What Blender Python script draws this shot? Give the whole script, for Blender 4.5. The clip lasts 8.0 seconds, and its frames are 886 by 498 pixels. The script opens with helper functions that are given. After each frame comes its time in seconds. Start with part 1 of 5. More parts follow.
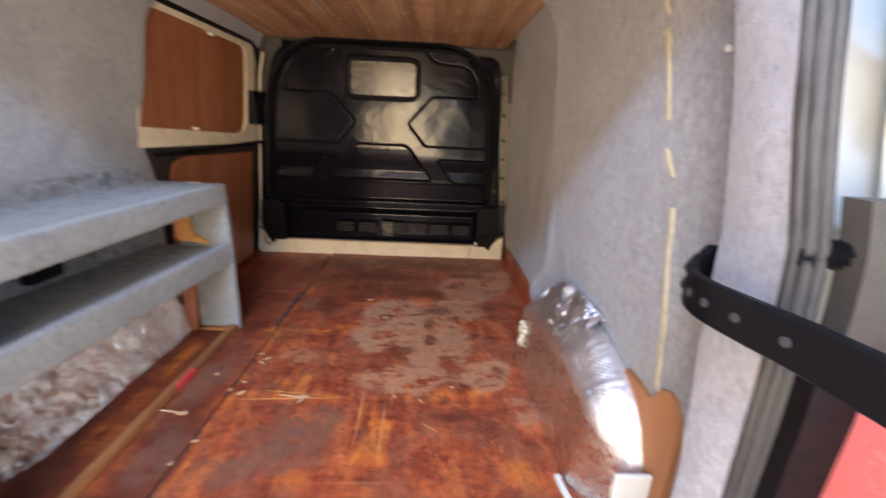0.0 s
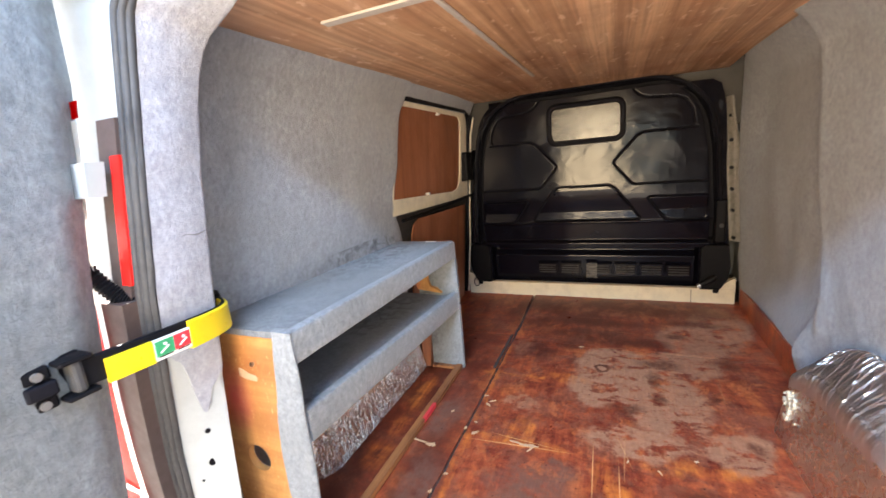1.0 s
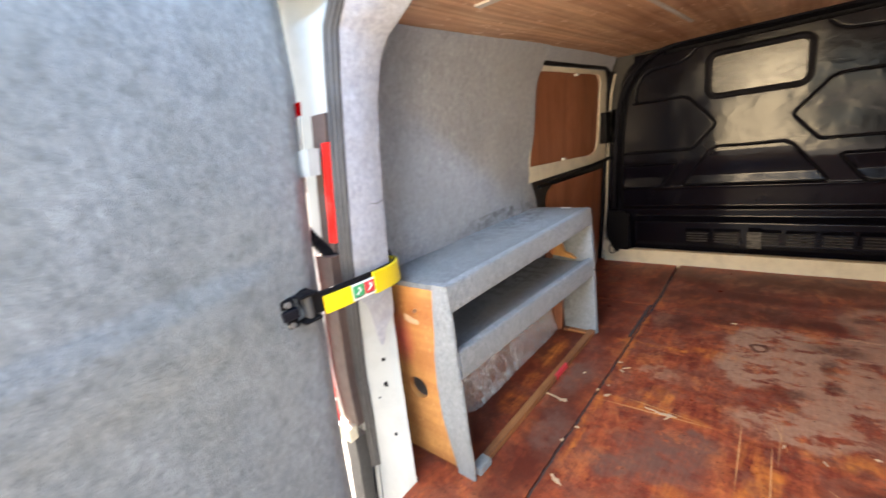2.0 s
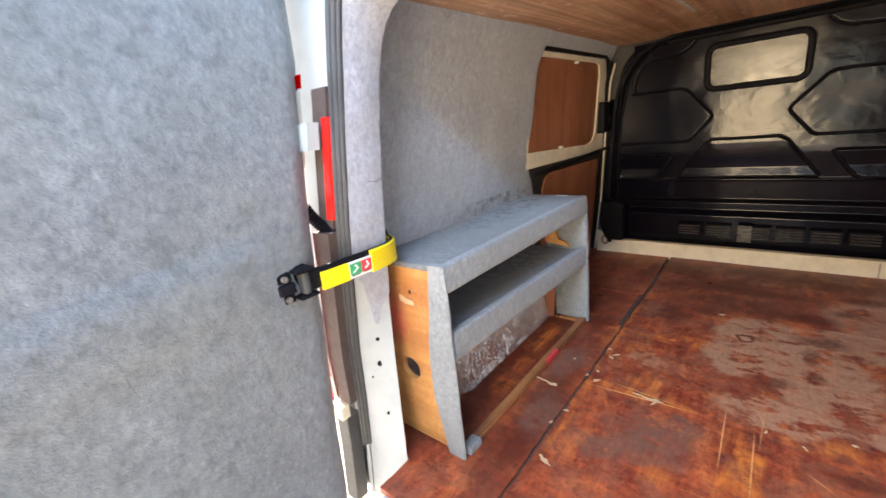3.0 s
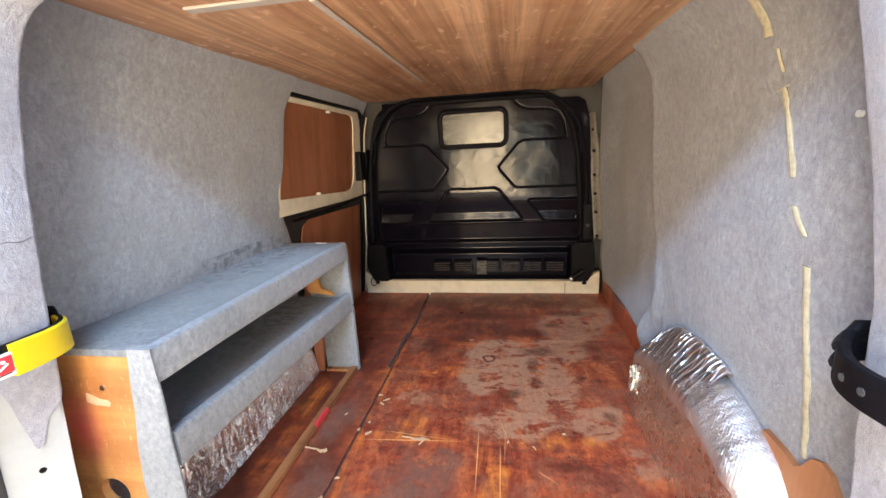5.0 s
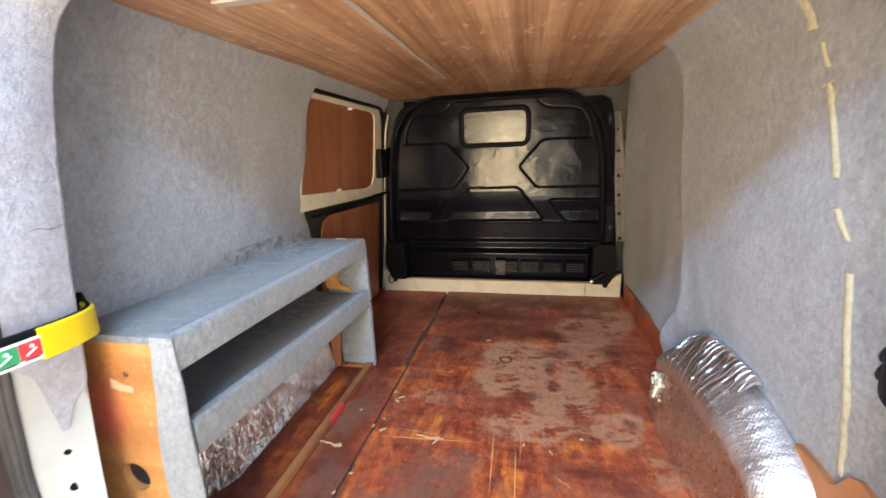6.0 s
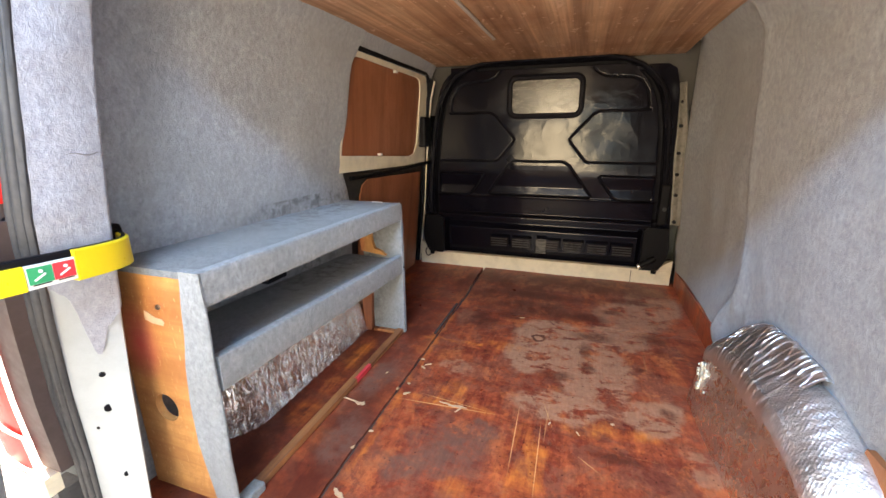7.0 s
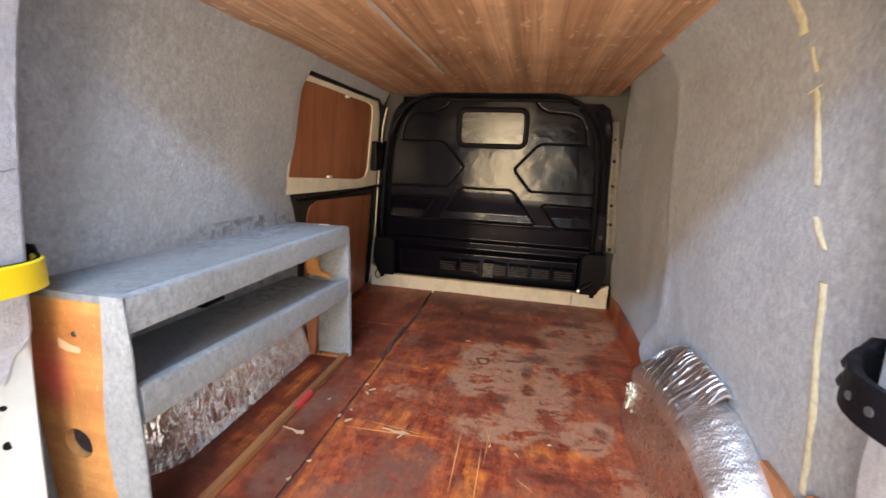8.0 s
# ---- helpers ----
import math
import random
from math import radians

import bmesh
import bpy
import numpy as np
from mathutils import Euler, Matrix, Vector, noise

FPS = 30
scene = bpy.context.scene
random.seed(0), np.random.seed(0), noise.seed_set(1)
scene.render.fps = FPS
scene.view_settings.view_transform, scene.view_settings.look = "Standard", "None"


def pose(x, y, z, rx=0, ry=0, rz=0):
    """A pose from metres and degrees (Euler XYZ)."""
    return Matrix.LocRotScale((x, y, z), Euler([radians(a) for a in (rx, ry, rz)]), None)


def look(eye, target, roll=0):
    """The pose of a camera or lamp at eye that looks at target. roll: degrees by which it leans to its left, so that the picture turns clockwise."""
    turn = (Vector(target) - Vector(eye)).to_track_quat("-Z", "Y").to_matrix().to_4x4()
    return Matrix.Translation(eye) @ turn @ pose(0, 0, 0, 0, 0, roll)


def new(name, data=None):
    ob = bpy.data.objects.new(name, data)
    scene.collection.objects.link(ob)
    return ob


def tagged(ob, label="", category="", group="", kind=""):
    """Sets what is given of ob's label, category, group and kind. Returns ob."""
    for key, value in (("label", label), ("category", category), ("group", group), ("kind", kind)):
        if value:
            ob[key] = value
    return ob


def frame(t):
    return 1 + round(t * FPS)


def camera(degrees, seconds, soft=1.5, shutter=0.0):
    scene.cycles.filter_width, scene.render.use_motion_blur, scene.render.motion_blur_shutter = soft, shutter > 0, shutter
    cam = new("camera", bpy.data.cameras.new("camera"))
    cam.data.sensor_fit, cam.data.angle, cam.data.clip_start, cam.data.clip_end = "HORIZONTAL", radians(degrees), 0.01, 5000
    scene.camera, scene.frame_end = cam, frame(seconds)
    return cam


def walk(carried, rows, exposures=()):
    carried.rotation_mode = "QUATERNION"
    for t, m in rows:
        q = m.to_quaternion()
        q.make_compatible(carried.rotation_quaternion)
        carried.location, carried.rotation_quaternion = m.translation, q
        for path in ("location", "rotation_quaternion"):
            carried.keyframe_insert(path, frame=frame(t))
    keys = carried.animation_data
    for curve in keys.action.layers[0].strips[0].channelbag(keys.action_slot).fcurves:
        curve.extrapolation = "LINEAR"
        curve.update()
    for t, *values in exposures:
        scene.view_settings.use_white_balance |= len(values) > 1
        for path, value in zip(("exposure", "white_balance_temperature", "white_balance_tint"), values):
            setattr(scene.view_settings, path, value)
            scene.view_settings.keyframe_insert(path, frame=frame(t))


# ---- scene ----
cam = camera(95.4, 8.0, soft=1.5, shutter=0.4)
PATH = [
    (0, (0.318, -0.257, 0.906), (0.39, 1.652, 0.313), 2.8),
    (0.5, (0.243, -0.306, 0.965), (-0.256, 1.579, 0.522), -2.3),
    (0.8, (0.205, -0.312, 1.01), (-0.533, 1.503, 0.607), -5.0),
    (1, (0.184, -0.313, 1.011), (-0.606, 1.472, 0.576), -5.3),
    (1.5, (0.174, -0.324, 1.011), (-0.848, 1.318, 0.499), -7.4),
    (2, (0.192, -0.422, 1.043), (-1.108, 1.003, 0.512), -8.7),
    (2.2, (0.2, -0.451, 1.052), (-1.18, 0.892, 0.511), -8.7),
    (3.3, (0.178, -0.416, 1.015), (-0.95, 1.116, 0.399), -5.5),
    (3.5, (0.184, -0.389, 1.014), (-0.797, 1.238, 0.389), -5.2),
    (4, (0.21, -0.333, 1.017), (-0.412, 1.459, 0.385), -4.5),
    (4.5, (0.24, -0.325, 1.033), (-0.157, 1.546, 0.448), -3.9),
    (4.7, (0.239, -0.325, 1.03), (-0.092, 1.575, 0.501), -3.2),
    (5.8, (0.236, -0.308, 1.017), (-0.123, 1.609, 0.571), -2.4),
    (6, (0.231, -0.311, 1.015), (-0.187, 1.587, 0.54), -2.3),
    (6.5, (0.232, -0.289, 0.978), (-0.322, 1.557, 0.444), -1.6),
    (7, (0.25, -0.268, 0.939), (-0.367, 1.552, 0.386), -0.3),
    (7.5, (0.287, -0.274, 0.952), (-0.284, 1.571, 0.433), 1.0),
    (8, (0.287, -0.285, 0.959), (-0.12, 1.621, 0.513), 2.3),
]
walk(cam, [(t, look(eye, target, roll)) for t, eye, target, roll in PATH], exposures=[(0, 3.58, 7250, 22), (0.5, 3.92, 7000, 17), (1.0, 3.78, 6980, 17), (1.5, 3.59, 7100, 16), (3.5, 3.51, 7200, 17), (4.5, 3.82, 7000, 17), (6, 3.77, 7100, 15), (6.8, 3.70, 7050, 15), (7.5, 3.78, 6850, 15), (8, 3.66, 7200, 18)])

# ---- light: open sky behind the van, sun from the near side, shaded by the open door ----
SUN = Vector((-0.9, 0.24, 0.70)).normalized()
world = bpy.data.worlds.new("world")
scene.world = world
world.use_nodes = True
wn = world.node_tree.nodes
sky = wn.new("ShaderNodeTexSky")
sky.sky_type, sky.sun_disc = "NISHITA", False
sky.sun_elevation = math.asin(SUN.z)
sky.sun_rotation = math.atan2(SUN.x, SUN.y)
wn["Background"].inputs["Strength"].default_value = 0.05
world.node_tree.links.new(sky.outputs[0], wn["Background"].inputs["Color"])
sun = new("sun", bpy.data.lights.new("sun", "SUN"))
sun.data.energy, sun.data.angle, sun.data.color = 4.0, radians(0.5), (1.0, 0.95, 0.88)
sun.matrix_world = look((0, 0, 0), tuple(-SUN))
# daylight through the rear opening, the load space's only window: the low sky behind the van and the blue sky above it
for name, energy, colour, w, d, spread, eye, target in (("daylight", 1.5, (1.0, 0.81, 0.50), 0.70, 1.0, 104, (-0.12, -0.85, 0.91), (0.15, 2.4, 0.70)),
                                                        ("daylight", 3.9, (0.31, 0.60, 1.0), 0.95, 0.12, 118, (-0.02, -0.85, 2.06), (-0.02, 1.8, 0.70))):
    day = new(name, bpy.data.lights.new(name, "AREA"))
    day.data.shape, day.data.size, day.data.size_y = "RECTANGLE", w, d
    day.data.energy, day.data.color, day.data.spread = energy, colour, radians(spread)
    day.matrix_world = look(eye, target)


# ---- material helpers ----
def mat(name, colour, rough=0.6, metal=0.0, coat=0.0):
    m = bpy.data.materials.new(name)
    m.use_nodes = True
    b = m.node_tree.nodes["Principled BSDF"]
    b.inputs["Base Color"].default_value = (*colour, 1)
    b.inputs["Roughness"].default_value = rough
    b.inputs["Metallic"].default_value = metal
    b.inputs["Coat Weight"].default_value = coat
    return m


class Nodes:
    """Short hand for building a node tree."""

    def __init__(self, m):
        self.t = m.node_tree
        self.b = self.t.nodes["Principled BSDF"]
        self.co = self.t.nodes.new("ShaderNodeTexCoord").outputs["Object"]

    def link(self, value, socket):
        if isinstance(value, bpy.types.NodeSocket):
            self.t.links.new(value, socket)
        else:
            socket.default_value = value

    def scaled(self, sx, sy, sz, rot=(0, 0, 0), move=(0, 0, 0), co=None):
        n = self.t.nodes.new("ShaderNodeMapping")
        self.link(co or self.co, n.inputs["Vector"])
        n.inputs["Scale"].default_value = (sx, sy, sz)
        n.inputs["Rotation"].default_value = rot
        n.inputs["Location"].default_value = move
        return n.outputs[0]

    def noise(self, scale, detail=4, rough=0.6, co=None, distort=0.0, colour=False):
        n = self.t.nodes.new("ShaderNodeTexNoise")
        self.link(co or self.co, n.inputs["Vector"])
        n.inputs["Scale"].default_value, n.inputs["Detail"].default_value = scale, detail
        n.inputs["Roughness"].default_value, n.inputs["Distortion"].default_value = rough, distort
        return n.outputs["Color" if colour else "Fac"]

    def voronoi(self, scale, feature="F1", co=None):
        n = self.t.nodes.new("ShaderNodeTexVoronoi")
        n.feature = feature
        self.link(co or self.co, n.inputs["Vector"])
        n.inputs["Scale"].default_value = scale
        return n.outputs["Distance"]

    def ramp(self, fac, *stops):
        n = self.t.nodes.new("ShaderNodeValToRGB")
        self.link(fac, n.inputs[0])
        e = n.color_ramp.elements
        while len(e) < len(stops):
            e.new(0.5)
        for el, (p, c) in zip(e, stops):
            el.position = p
            el.color = (*c, 1) if isinstance(c, tuple) else (c, c, c, 1)
        return n.outputs[0]

    def mix(self, fac, a, b, mode="MIX"):
        n = self.t.nodes.new("ShaderNodeMix")
        n.data_type, n.blend_type = "RGBA", mode
        self.link(fac, n.inputs[0])
        for v, i in ((a, 6), (b, 7)):
            self.link((*v, 1) if isinstance(v, tuple) else v, n.inputs[i])
        return n.outputs[2]

    def math(self, op, a, b=0.0, clamp=False):
        n = self.t.nodes.new("ShaderNodeMath")
        n.operation, n.use_clamp = op, clamp
        self.link(a, n.inputs[0])
        self.link(b, n.inputs[1])
        return n.outputs[0]

    def blob(self, x, y, rx, ry, warp, edge=0.25, turn=0.0):
        """A soft-edged spot on the plan, its outline broken by the warped coordinates."""
        n = self.t.nodes.new("ShaderNodeMapping")
        n.vector_type = "TEXTURE"
        self.link(warp, n.inputs["Vector"])
        n.inputs["Location"].default_value = (x, y, 0)
        n.inputs["Rotation"].default_value = (0, 0, turn)
        n.inputs["Scale"].default_value = (rx, ry, 1e3)
        l = self.t.nodes.new("ShaderNodeVectorMath")
        l.operation = "LENGTH"
        self.link(n.outputs[0], l.inputs[0])
        r = self.t.nodes.new("ShaderNodeMapRange")
        self.link(l.outputs["Value"], r.inputs["Value"])
        r.inputs["From Min"].default_value, r.inputs["From Max"].default_value = 1 + edge, 1 - edge
        return r.outputs[0]

    def warp(self, scale, amount, detail=4):
        c = self.noise(scale, detail, 0.65, colour=True)
        s = self.t.nodes.new("ShaderNodeVectorMath")
        s.operation = "SUBTRACT"
        self.link(c, s.inputs[0])
        s.inputs[1].default_value = (0.5, 0.5, 0.5)
        k = self.t.nodes.new("ShaderNodeVectorMath")
        k.operation = "MULTIPLY_ADD"
        self.link(s.outputs[0], k.inputs[0])
        k.inputs[1].default_value = (amount, amount, 0)
        self.link(self.co, k.inputs[2])
        return k.outputs[0]

    def bump(self, height, distance, strength=1.0, after=None):
        n = self.t.nodes.new("ShaderNodeBump")
        n.inputs["Strength"].default_value, n.inputs["Distance"].default_value = strength, distance
        self.link(height, n.inputs["Height"])
        if after:
            self.link(after, n.inputs["Normal"])
        self.link(n.outputs[0], self.b.inputs["Normal"])
        return n.outputs[0]

    def colour(self, c):
        self.link(c, self.b.inputs["Base Color"])

    def rough(self, r):
        self.link(r, self.b.inputs["Roughness"])


# ---- materials ----
def carpet_material(name, dark, light, blotch=0.0):
    m = mat(name, light, 0.95)
    n = Nodes(m)
    fine = n.noise(330, 3, 0.7)
    mid = n.noise(1.0, 5, 0.7, n.scaled(80, 80, 64))
    big = n.noise(3.2, 4, 0.6)
    c = n.ramp(n.math("ADD", n.math("MULTIPLY", fine, 0.35), n.math("MULTIPLY", mid, 0.65)), (0.35, dark), (0.66, light))
    clump = n.noise(1.0, 4, 0.62, n.scaled(40, 40, 26), 0.6)
    c = n.mix(0.45, c, n.mix(1.0, c, n.ramp(clump, (0.30, 0.62), (0.48, 1.0), (0.70, 1.30)), "MULTIPLY"))
    tuft = n.noise(1.0, 3, 0.6, n.scaled(105, 105, 70), 0.4)
    c = n.mix(0.30, c, n.mix(1.0, c, n.ramp(tuft, (0.32, 0.68), (0.50, 1.0), (0.68, 1.24)), "MULTIPLY"))
    c = n.mix(n.ramp(big, (0.40, 0.0), (0.70, 0.40)), c, tuple(0.7 * v for v in dark))
    c = n.mix(n.ramp(n.noise(1.7, 5, 0.65), (0.42, 0.0), (0.68, 0.45)), c, tuple(v * k for v, k in zip(light, (0.80, 0.76, 0.66))))
    if blotch:
        pile = n.noise(1.0, 4, 0.6, n.scaled(24, 24, 30), 0.7)
        c = n.mix(blotch, c, n.mix(1.0, c, n.ramp(pile, (0.34, (0.58, 0.60, 0.60)), (0.50, 1.0), (0.66, (1.22, 1.22, 1.24))), "MULTIPLY"))
    spots = n.ramp(n.noise(9, 5, 0.7), (0.68, 0.0), (0.78, 0.55))
    c = n.mix(spots, c, tuple(0.55 * v for v in dark))
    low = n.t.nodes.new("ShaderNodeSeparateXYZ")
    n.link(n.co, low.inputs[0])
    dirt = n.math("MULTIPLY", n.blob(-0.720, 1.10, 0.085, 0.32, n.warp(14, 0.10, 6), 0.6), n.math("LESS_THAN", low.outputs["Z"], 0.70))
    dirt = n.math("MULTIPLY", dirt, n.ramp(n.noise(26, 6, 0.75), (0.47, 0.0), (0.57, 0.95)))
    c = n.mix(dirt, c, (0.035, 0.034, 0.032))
    n.colour(c)
    n.b.inputs["Sheen Weight"].default_value = 0.25
    n.b.inputs["Sheen Roughness"].default_value = 0.6
    n.b.inputs["Specular IOR Level"].default_value = 0.15
    soft = n.bump(mid, 0.004, 0.7)
    n.bump(fine, 0.002, 0.7, soft)
    return m


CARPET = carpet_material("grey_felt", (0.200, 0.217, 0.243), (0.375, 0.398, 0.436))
# lighter, bluer copy of the felt: the pillars' sky light is in its colour
PILLAR_FELT = carpet_material("skylit_grey_felt", (0.265, 0.280, 0.330), (0.430, 0.448, 0.512))
DOOR_FELT = carpet_material("blotchy_grey_felt", (0.172, 0.194, 0.213), (0.325, 0.358, 0.386), 0.45)
# rack felts: dirtier, and darkened further in colour for the rack's dimmer light
RACK_FELT = carpet_material("worn_shaded_grey_felt", (0.143, 0.155, 0.165), (0.292, 0.309, 0.324))
SHELF_FELT = carpet_material("dirty_shaded_grey_felt", (0.085, 0.092, 0.097), (0.192, 0.203, 0.211))


def wood_material(name, pale, mid, dark, along="y", rough=0.55, rings=6.0, stain=0.3, coat=0.0):
    m = mat(name, mid, rough, coat=coat)
    n = Nodes(m)
    s = {"y": (rings, 0.35, rings), "z": (rings, rings, 0.5), "x": (0.35, rings, rings)}[along]
    f = {"y": (90, 2.5, 90), "z": (90, 90, 3), "x": (2.5, 90, 90)}[along]
    broad = n.noise(1.0, 5, 0.55, n.scaled(*s), 0.8)
    grain = n.noise(1.0, 4, 0.7, n.scaled(*f))
    blot = n.noise(4, 5, 0.65)
    c = n.ramp(broad, (0.3, dark), (0.5, mid), (0.72, pale))
    c = n.mix(n.ramp(grain, (0.35, 0.35), (0.6, 0.0)), c, dark)
    c = n.mix(n.ramp(blot, (0.5, 0.0), (0.75, stain)), c, tuple(0.6 * v for v in dark))
    n.colour(c)
    n.rough(n.ramp(blot, (0.3, rough - 0.1), (0.7, min(1.0, rough + 0.15))))
    n.bump(grain, 0.0008, 0.5)
    return m


def add_knots(m, colour):
    n = Nodes(m)
    src = n.b.inputs["Base Color"].links[0].from_socket
    cell = n.voronoi(7.0, co=n.scaled(1.0, 0.45, 1))
    n.colour(n.mix(n.ramp(cell, (0.045, 0.7), (0.09, 0.0)), src, colour))
    patch = n.noise(3.0, 5, 0.6)
    src = n.b.inputs["Base Color"].links[0].from_socket
    n.colour(n.mix(n.ramp(patch, (0.5, 0.0), (0.7, 0.45)), src, (0.30, 0.13, 0.075)))


def add_strips(m, width):
    """Veneer laid in long strips of differing tone, with pale flecks and short dark ticks in the grain."""
    n = Nodes(m)
    src = n.b.inputs["Base Color"].links[0].from_socket
    axes = n.t.nodes.new("ShaderNodeSeparateXYZ")
    n.link(n.co, axes.inputs[0])
    wave = n.math("ADD", axes.outputs["X"], n.math("MULTIPLY", n.noise(1.0, 2, 0.5, n.scaled(3, 0.6, 1)), 0.02))
    strip = n.math("FLOOR", n.math("DIVIDE", wave, width))
    tone = n.t.nodes.new("ShaderNodeTexWhiteNoise")
    tone.noise_dimensions = "1D"
    n.link(strip, tone.inputs["W"])
    src = n.mix(0.55, src, n.mix(1.0, src, n.ramp(tone.outputs["Value"], (0.0, (0.66, 0.60, 0.56)), (0.5, (0.98, 0.95, 0.92)), (1.0, (1.24, 1.26, 1.28))), "MULTIPLY"))
    streak = n.noise(1.0, 4, 0.6, n.scaled(48, 0.9, 1), 0.3)
    src = n.mix(0.75, src, n.mix(1.0, src, n.ramp(streak, (0.34, (0.66, 0.58, 0.52)), (0.52, (1.0, 1.0, 1.0)), (0.70, (1.18, 1.18, 1.16))), "MULTIPLY"))
    fleck = n.noise(1.0, 3, 0.55, n.scaled(30, 15, 1, (0, 0, 0.25)), 0.5)
    src = n.mix(n.ramp(fleck, (0.62, 0.0), (0.69, 0.6)), src, (0.82, 0.58, 0.42))
    tick = n.noise(1.0, 3, 0.6, n.scaled(75, 5, 1, (0, 0, 0), (4, 2, 0)))
    src = n.mix(n.ramp(tick, (0.66, 0.0), (0.76, 0.5)), src, (0.24, 0.10, 0.05))
    n.colour(src)


CEILING_PLY = wood_material("ceiling_plywood", (0.73, 0.49, 0.31), (0.58, 0.345, 0.205), (0.36, 0.19, 0.105), "y", 0.5, 9.0, 0.25)
add_knots(CEILING_PLY, (0.62, 0.36, 0.22))
add_strips(CEILING_PLY, 0.046)
RAW_PLY = wood_material("raw_plywood", (0.70, 0.39, 0.15), (0.61, 0.30, 0.095), (0.36, 0.13, 0.04), "x", 0.55, 8.0, 0.55)
def smear(m, x, z, rx, rz, colour):
    """A soft smear of paint on an upright board."""
    n = Nodes(m)
    src = n.b.inputs["Base Color"].links[0].from_socket
    n.co = n.scaled(1, 1, 1, (radians(-90), 0, 0))
    n.colour(n.mix(n.math("MULTIPLY", n.blob(x, z, rx, rz, n.warp(12, 0.03), 0.9), 0.75), src, colour))


def add_figure(m, colour):
    """Blotchy figure and small pale pores of a rotary-cut face veneer."""
    n = Nodes(m)
    src = n.b.inputs["Base Color"].links[0].from_socket
    blotch = n.noise(1.0, 6, 0.7, n.scaled(26, 26, 13, (0, 0.5, 0)), 1.2)
    src = n.mix(n.ramp(blotch, (0.47, 0.0), (0.60, 0.55)), src, colour)
    pore = n.noise(1.0, 4, 0.65, n.scaled(120, 120, 46))
    n.colour(n.mix(n.ramp(pore, (0.60, 0.0), (0.70, 0.5)), src, (0.80, 0.52, 0.25)))


add_figure(RAW_PLY, (0.44, 0.185, 0.055))
smear(RAW_PLY, -0.742, 0.45, 0.04, 0.06, (0.55, 0.05, 0.06))
DOOR_PLY = wood_material("brown_plywood", (0.44, 0.18, 0.09), (0.33, 0.122, 0.056), (0.21, 0.07, 0.034), "z", 0.4, 7.0, 0.3)
BATTEN = wood_material("worn_batten", (0.50, 0.22, 0.08), (0.30, 0.115, 0.042), (0.09, 0.030, 0.015), "y", 0.55, 26.0, 0.7)
ORANGE_BOARD = wood_material("orange_fibreboard", (0.50, 0.24, 0.11), (0.44, 0.19, 0.08), (0.36, 0.14, 0.06), "z", 0.6, 3.0, 0.2)


